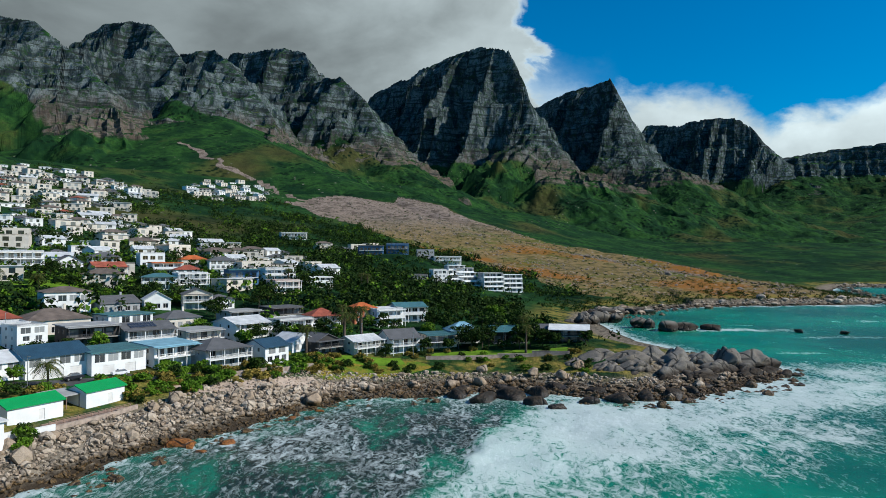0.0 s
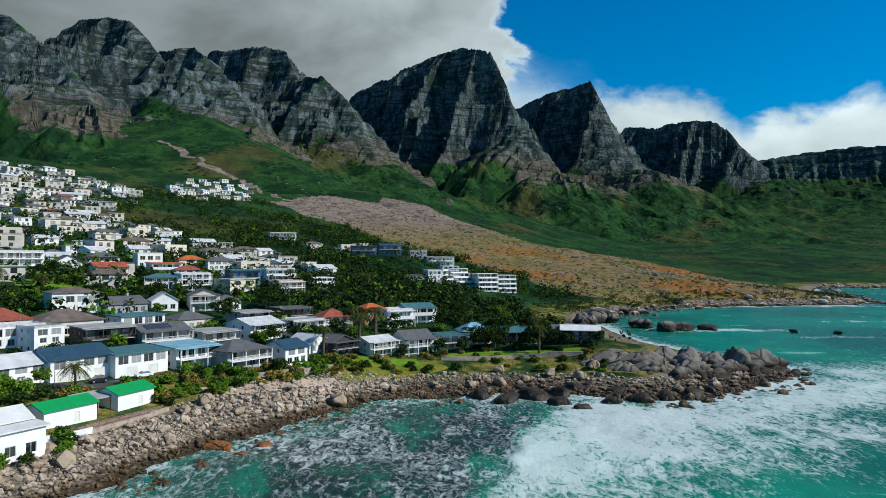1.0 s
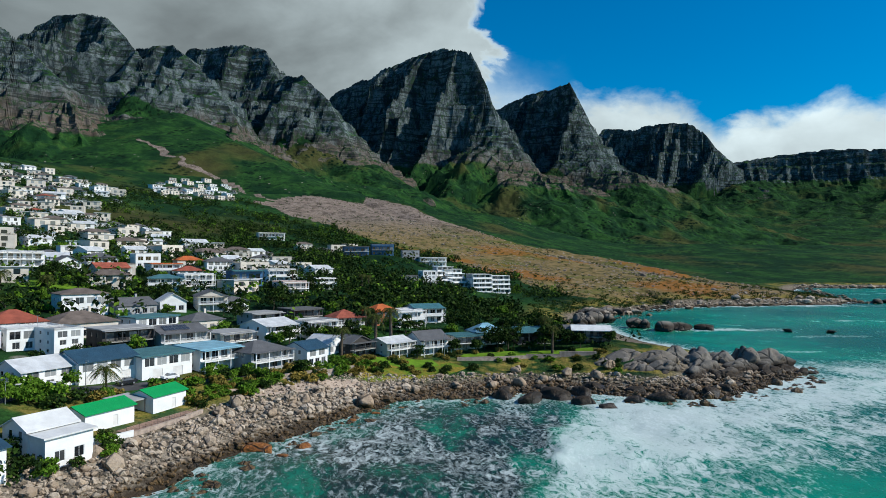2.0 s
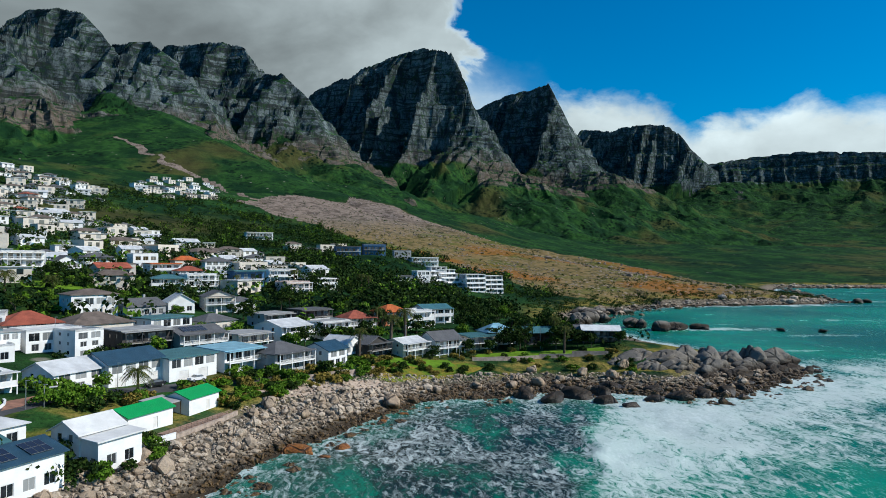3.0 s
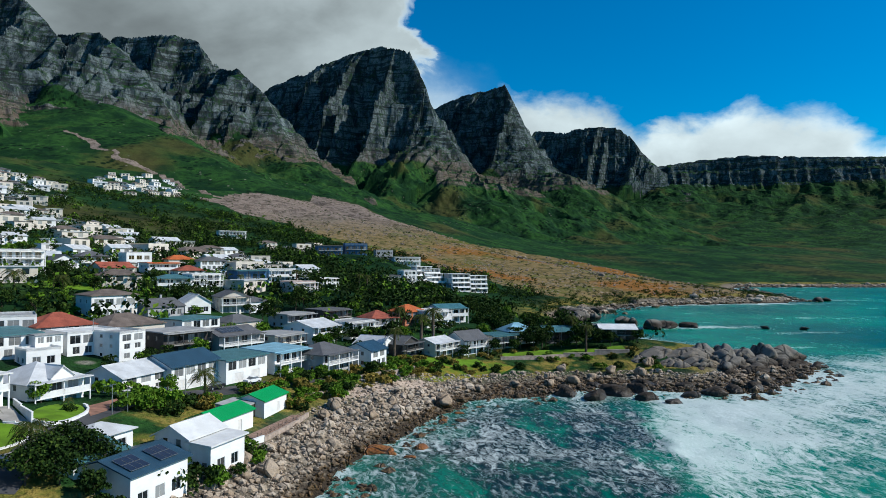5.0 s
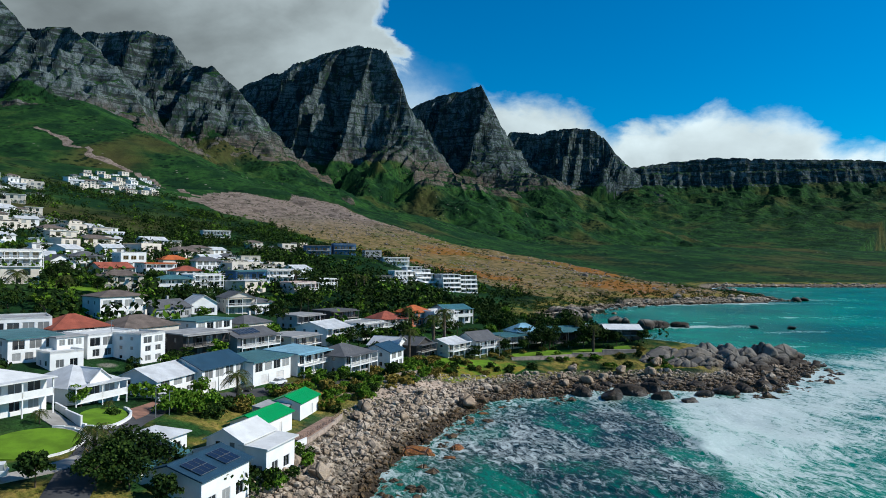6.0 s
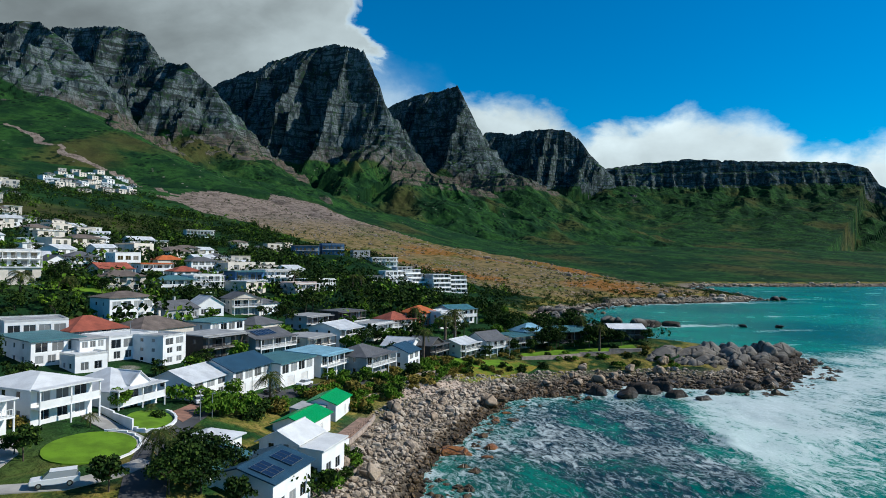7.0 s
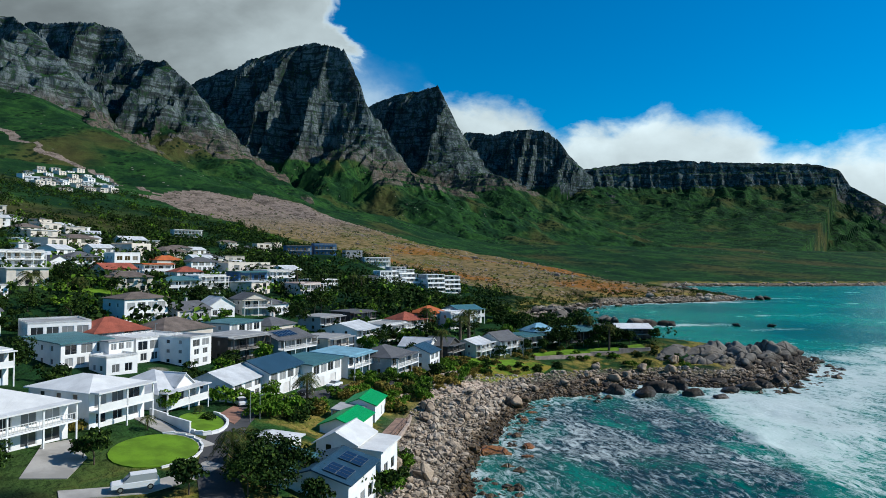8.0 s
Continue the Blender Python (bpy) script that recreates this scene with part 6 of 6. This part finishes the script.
# ---- roads, lawns, walls ----
def draped(name, poly, material, label, category, lift=0.06, cell=1.2, kind="structure"):
    """A thin surface laid over the ground inside a plan polygon."""
    xs, ys = [p[0] for p in poly], [p[1] for p in poly]
    bm = bmesh.new()
    ring = [bm.verts.new((x, y, 0)) for x, y in poly]
    bm.faces.new(ring)
    for axis, lo, hi in (((1, 0, 0), min(xs), max(xs)), ((0, 1, 0), min(ys), max(ys))):
        k = lo + cell
        while k < hi:
            bmesh.ops.bisect_plane(bm, geom=bm.verts[:] + bm.edges[:] + bm.faces[:], plane_co=Vector(axis) * k, plane_no=axis)
            k += cell
    co = np.array([v.co[:] for v in bm.verts])
    z = land(co[:, 0].copy(), co[:, 1].copy())[0]
    for v, h in zip(bm.verts, z):
        v.co.z = h + lift
    made = bmesh.ops.extrude_face_region(bm, geom=bm.faces[:])
    for v in made["geom"]:
        if isinstance(v, bmesh.types.BMVert):
            v.co.z -= lift + 0.4
    bmesh.ops.recalc_face_normals(bm, faces=bm.faces[:])
    ob = new(name, mesh_of(name, bm, material))
    return tagged(ob, label, category, kind=kind)


def ribbon(line, half):
    """A strip's outline round a centre line."""
    left, right = [], []
    for i, p in enumerate(line):
        a, b = Vector(line[max(i - 1, 0)]), Vector(line[min(i + 1, len(line) - 1)])
        d = (b - a).normalized()
        n = Vector((-d.y, d.x)) * half
        left.append((p[0] + n.x, p[1] + n.y))
        right.append((p[0] - n.x, p[1] - n.y))
    return left + right[::-1]


def oval(cx, cy, rx, ry, turn, n=22):
    c, s = math.cos(radians(turn)), math.sin(radians(turn))
    return [(cx + rx * math.cos(a) * c - ry * math.sin(a) * s, cy + rx * math.cos(a) * s + ry * math.sin(a) * c) for a in (i * math.tau / n for i in range(n))]


def garden_wall(line, height, thick, material, name="garden_wall", label="low white rendered garden wall"):
    z = [ground_z(*p) for p in line]
    top = thing(name, label, "wall", Matrix.Identity(4))
    for (a, b), za, zb in zip(zip(line, line[1:]), z, z[1:]):
        a, b = Vector(a), Vector(b)
        d = b - a
        m = pose(a.x, a.y, 0, 0, 0, math.degrees(math.atan2(d.y, d.x)))
        ob = part("wall_panel", boxes(((0, -thick / 2, min(za, zb) - 0.6), (d.length, thick / 2, max(za, zb) + height)), ((-0.02, -thick / 2 - 0.04, max(za, zb) + height), (d.length + 0.02, thick / 2 + 0.04, max(za, zb) + height + 0.06))), material, top)
        ob.matrix_basis = m
    return top


ROAD = [(-99.5, 84), (-100.6, 94), (-100.6, 103), (-100.0, 111), (-98.9, 119), (-97.4, 127), (-93.5, 136.5), (-87.5, 145.0), (-79.5, 152.5), (-71.0, 160.5), (-62.5, 167.5)]
draped("road", ribbon(ROAD, 2.5), ASPHALT, "narrow grey asphalt road along the shore houses", "road", 0.07)
draped("driveway", ribbon([(-112.6, 116.2), (-109.6, 111.8), (-106.6, 108.4), (-102.4, 103.8)], 1.5), CONCRETE, "grey concrete driveway up to a white house", "driveway", 0.12)
draped("forecourt", [(-101.8, 122.2), (-99.4, 130.6), (-96.9, 127.6), (-99.0, 115.6)], PAVING, "red brick paved forecourt by the road", "paving", 0.14)
draped("yard", [(-122.2, 101.8), (-119.4, 104.4), (-116.2, 98.0), (-116.8, 91.0), (-121.5, 90.5)], CONCRETE, "grey paved yard before a garage", "paving", 0.12)
draped("lawn", oval(-108.8, 101.4, 6.6, 5.0, 62), LAWN, "mown bright green round lawn", "lawn", 0.16)
draped("driveway", ribbon([(-101.0, 97.6), (-104.0, 92.6), (-108.5, 88.4), (-116.5, 86.0)], 1.35), CONCRETE, "pale concrete drive round the foot of a lawn", "driveway", 0.12)
draped("lawn", oval(-103.9, 116.2, 7.0, 3.4, 95), LAWN, "small mown green terrace lawn", "lawn", 0.16)
draped("grass_bank", [(-41.3, 188.4), (-40.6, 183.6), (-33.0, 179.0), (-24.1, 184.6), (-9.9, 192.4), (-3.1, 199.6), (-9.0, 204.0), (-20.0, 201.0), (-31.6, 196.5)], BANK_GRASS, "rough yellow-green grass bank above the shore stones", "grass", 0.08)
draped("lawn", [(-33, 196), (-24, 195), (-12, 200), (-14, 206), (-24, 203.5), (-33, 201)], LAWN, "uneven green lawn above the rocks", "lawn", 0.10)
draped("lawn", [(-6, 209.5), (4, 211), (16, 214.5), (28, 214), (40, 213), (41, 218), (26, 219), (10, 219), (-3, 214.5)], LAWN, "long green lawn behind the rocks", "lawn", 0.10)
draped("lawn", [(-165, 250), (-140, 262), (-134, 254), (-158, 241)], LAWN, "sloping green lawn between hedges", "lawn", 0.10)
draped("terrace", [(-55.5, 171.0), (-45.0, 180.0), (-42.5, 176.5), (-52.5, 167.5)], CONCRETE, "pale concrete terrace before a grey house", "terrace", 0.25)
draped("swimming_pool", [(-54.0, 170.6), (-47.4, 176.4), (-46.0, 174.6), (-52.6, 168.9)], POOL, "turquoise swimming pool on a terrace", "pool", 0.32)
draped("slipway", [(-66, 152.5), (-52, 163.5), (-36, 178.5), (-33, 173.5), (-44, 163), (-57, 152)], plain("beach_sand", (0.46, 0.35, 0.27), 0.95, 0, 0.12, 0.3, 3.0), "pale sandy bank at the foot of the gardens", "sand", 0.10)
garden_wall(oval(-108.8, 101.4, 7.1, 5.5, 62)[14:22] + oval(-108.8, 101.4, 7.1, 5.5, 62)[:3], 0.2, 0.22, WHITE, label="low white curved kerb wall round a lawn")
garden_wall(oval(-103.9, 116.2, 7.5, 3.9, 95)[9:21], 0.45, 0.3, WHITE, label="stepped white wall round a terrace lawn")
garden_wall([(-111.6, 118.6), (-108.6, 114.0), (-105.0, 109.0)], 1.0, 0.25, WHITE)
garden_wall([(-55, 166.8), (-44, 176.6), (-37, 183.8)], 1.1, 0.3, STONE, label="pale stone garden wall over the rocks")
garden_wall([(-6, 207.0), (5, 208.6), (17, 211.5), (28, 211.4), (40, 210.6)], 0.9, 0.6, STONE, "retaining_wall", "rough stone retaining wall under the long lawn")
garden_wall([(-79.0, 108.5), (-75.5, 115.4), (-72.2, 120.4)], 0.9, 0.25, WHITE, label="low white garden wall beside the boat sheds")
garden_wall([(-72.2, 120.4), (-69.4, 126.5), (-66.8, 132.4), (-65.0, 137.6)], 0.75, 0.4, STONE, "sea_wall", "long pinkish stone sea wall below the boat sheds")


def shed_deck():
    a, b = Vector((-74.6, 120.8)), Vector((-67.0, 136.6))
    d = b - a
    z = max(ground_z(*a), ground_z(*b)) + 0.25
    top = thing("deck", "weathered reddish timber deck along the boat sheds", "deck", pose(a.x, a.y, z, 0, 0, math.degrees(math.atan2(d.y, d.x))))
    n = 9
    for k in range(n):
        part("plank", boxes(((0, -1.6 + k * 0.32, -0.05), (d.length, -1.6 + k * 0.32 + 0.28, 0.0))), TIMBER, top)
    part("beam", boxes(((0, -1.5, -1.4), (d.length, -1.35, -0.06)), ((0, 0.9, -1.4), (d.length, 1.05, -0.06))), TIMBER, top)
    fence = thing("fence", "low weathered timber fence along the shed deck", "fence", pose(a.x, a.y, z, 0, 0, math.degrees(math.atan2(d.y, d.x))))
    k = 0.0
    while k < d.length:
        part("post", boxes(((k - 0.05, -1.56, 0.0), (k + 0.05, -1.46, 0.95))), TIMBER, fence)
        k += 1.45
    for h in (0.3, 0.6, 0.88):
        part("rail", boxes(((0, -1.58, h), (d.length, -1.54, h + 0.07))), TIMBER, fence)


shed_deck()


# ---- cars ----
PAINT_WHITE = plain("white_car_paint", (0.78, 0.78, 0.78), 0.25, 0, 0.03)
PAINT_DARK = plain("dark_car_paint", (0.02, 0.022, 0.028), 0.25, 0, 0.05)
TYRE = plain("tyre_rubber", (0.02, 0.02, 0.02), 0.9, 0, 0.1)
LAMP = plain("lamp_glass", (0.6, 0.6, 0.58), 0.1, 0, 0.03)


def car(x, y, rot, paint, label, length=4.4, tall=1.5, estate=False, lift=0.0):
    top = thing("car", label, "car", pose(x, y, ground_z(x, y) + 0.14 + lift, 0, 0, rot), "parked cars")
    L, w = length, 0.88
    bm = bmesh.new()
    rear = 0.04 if estate else 0.14
    side = [(0, 0.45), (0, 0.85), (L * 0.02, 0.95), (L * 0.27, 1.02), (L * (1 - rear), 1.05), (L, 0.95), (L, 0.42), (L * 0.5, 0.32)]
    for sy in (-w, w):
        v = [bm.verts.new((a, sy, b)) for a, b in side]
        bm.faces.new(v if sy > 0 else v[::-1])
    vs = list(bm.verts)
    n = len(side)
    for i in range(n):
        bm.faces.new((vs[i], vs[(i + 1) % n], vs[n + (i + 1) % n], vs[n + i]))
    bmesh.ops.recalc_face_normals(bm, faces=bm.faces[:])
    bmesh.ops.bevel(bm, geom=bm.edges[:], offset=0.05, segments=2, affect="EDGES")
    body = part("body", bm, paint, top)
    bm = bmesh.new()
    lo = [(L * 0.24, 1.0), (L * (0.97 if estate else 0.88), 1.0)]
    hi = [(L * 0.40, tall), (L * (0.93 if estate else 0.72), tall)]
    ring = [bm.verts.new((a, s * (w - 0.06), b)) for s in (-1, 1) for a, b in lo] + [bm.verts.new((a, s * (w - 0.2), b)) for s in (-1, 1) for a, b in hi]
    for f in ((0, 1, 5, 4), (2, 3, 7, 6), (0, 2, 6, 4), (1, 3, 7, 5)):
        bm.faces.new([ring[i] for i in f])
    bmesh.ops.recalc_face_normals(bm, faces=bm.faces[:])
    part("glasshouse", bm, GLASS, top)
    part("roof", boxes(((hi[0][0] - 0.05, -w + 0.18, tall - 0.02), (hi[1][0] + 0.05, w - 0.18, tall + 0.04)), bevel=0.02), paint, top)
    for a in (L * 0.19, L * 0.80):
        for sy in (-w + 0.08, w - 0.08):
            b = bmesh.new()
            bmesh.ops.create_cone(b, cap_ends=True, segments=18, radius1=0.33, radius2=0.33, depth=0.22, matrix=pose(a, sy, 0.33, 90, 0, 0))
            wheel = part("wheel", b, TYRE, top)
            b = bmesh.new()
            bmesh.ops.create_cone(b, cap_ends=True, segments=12, radius1=0.19, radius2=0.19, depth=0.24, matrix=pose(a, sy, 0.33, 90, 0, 0))
            part("rim", b, STEEL, wheel)
    for sy in (-0.6, 0.6):
        part("headlight", boxes(((-0.02, sy - 0.16, 0.68), (0.06, sy + 0.16, 0.82))), LAMP, body)


car(-98.9, 134.0, -70, PAINT_WHITE, "white hatchback parked on the road's edge", 4.0)
car(-95.6, 139.4, -60, PAINT_WHITE, "white estate car parked by a house", 4.4, 1.6, True)
car(-79.4, 155.6, 45, PAINT_WHITE, "white hatchback parked before garage doors", 3.9)
car(-86.4, 147.8, 48, PAINT_DARK, "dark saloon parked before a garage", 4.3)
car(-111.6, 87.0, 12, PAINT_WHITE, "white pickup with a canopy on a drive", 5.0, 1.75, True)


def street_lamp(x, y, height):
    top = thing("street_lamp", "slim grey steel street lamp by the road", "lamp", pose(x, y, ground_z(x, y)), "street lamps")
    b = bmesh.new()
    bmesh.ops.create_cone(b, cap_ends=True, segments=10, radius1=0.09, radius2=0.05, depth=height + 0.5, matrix=pose(0, 0, height / 2 - 0.25))
    part("pole", b, STEEL, top)
    part("head", boxes(((-0.1, -0.12, height - 0.05), (0.55, 0.12, height + 0.08)), bevel=0.02), STEEL, top)


for x, y, h in ((-96.6, 118.5, 5.0), (-95.0, 121.5, 4.0), (-89.0, 139.0, 6.5), (-27.0, 212.0, 8.0), (-10, 207.5, 8.0), (-118, 176, 8), (20, 222, 7.0), (28, 470, 9)):
    street_lamp(x, y, h)
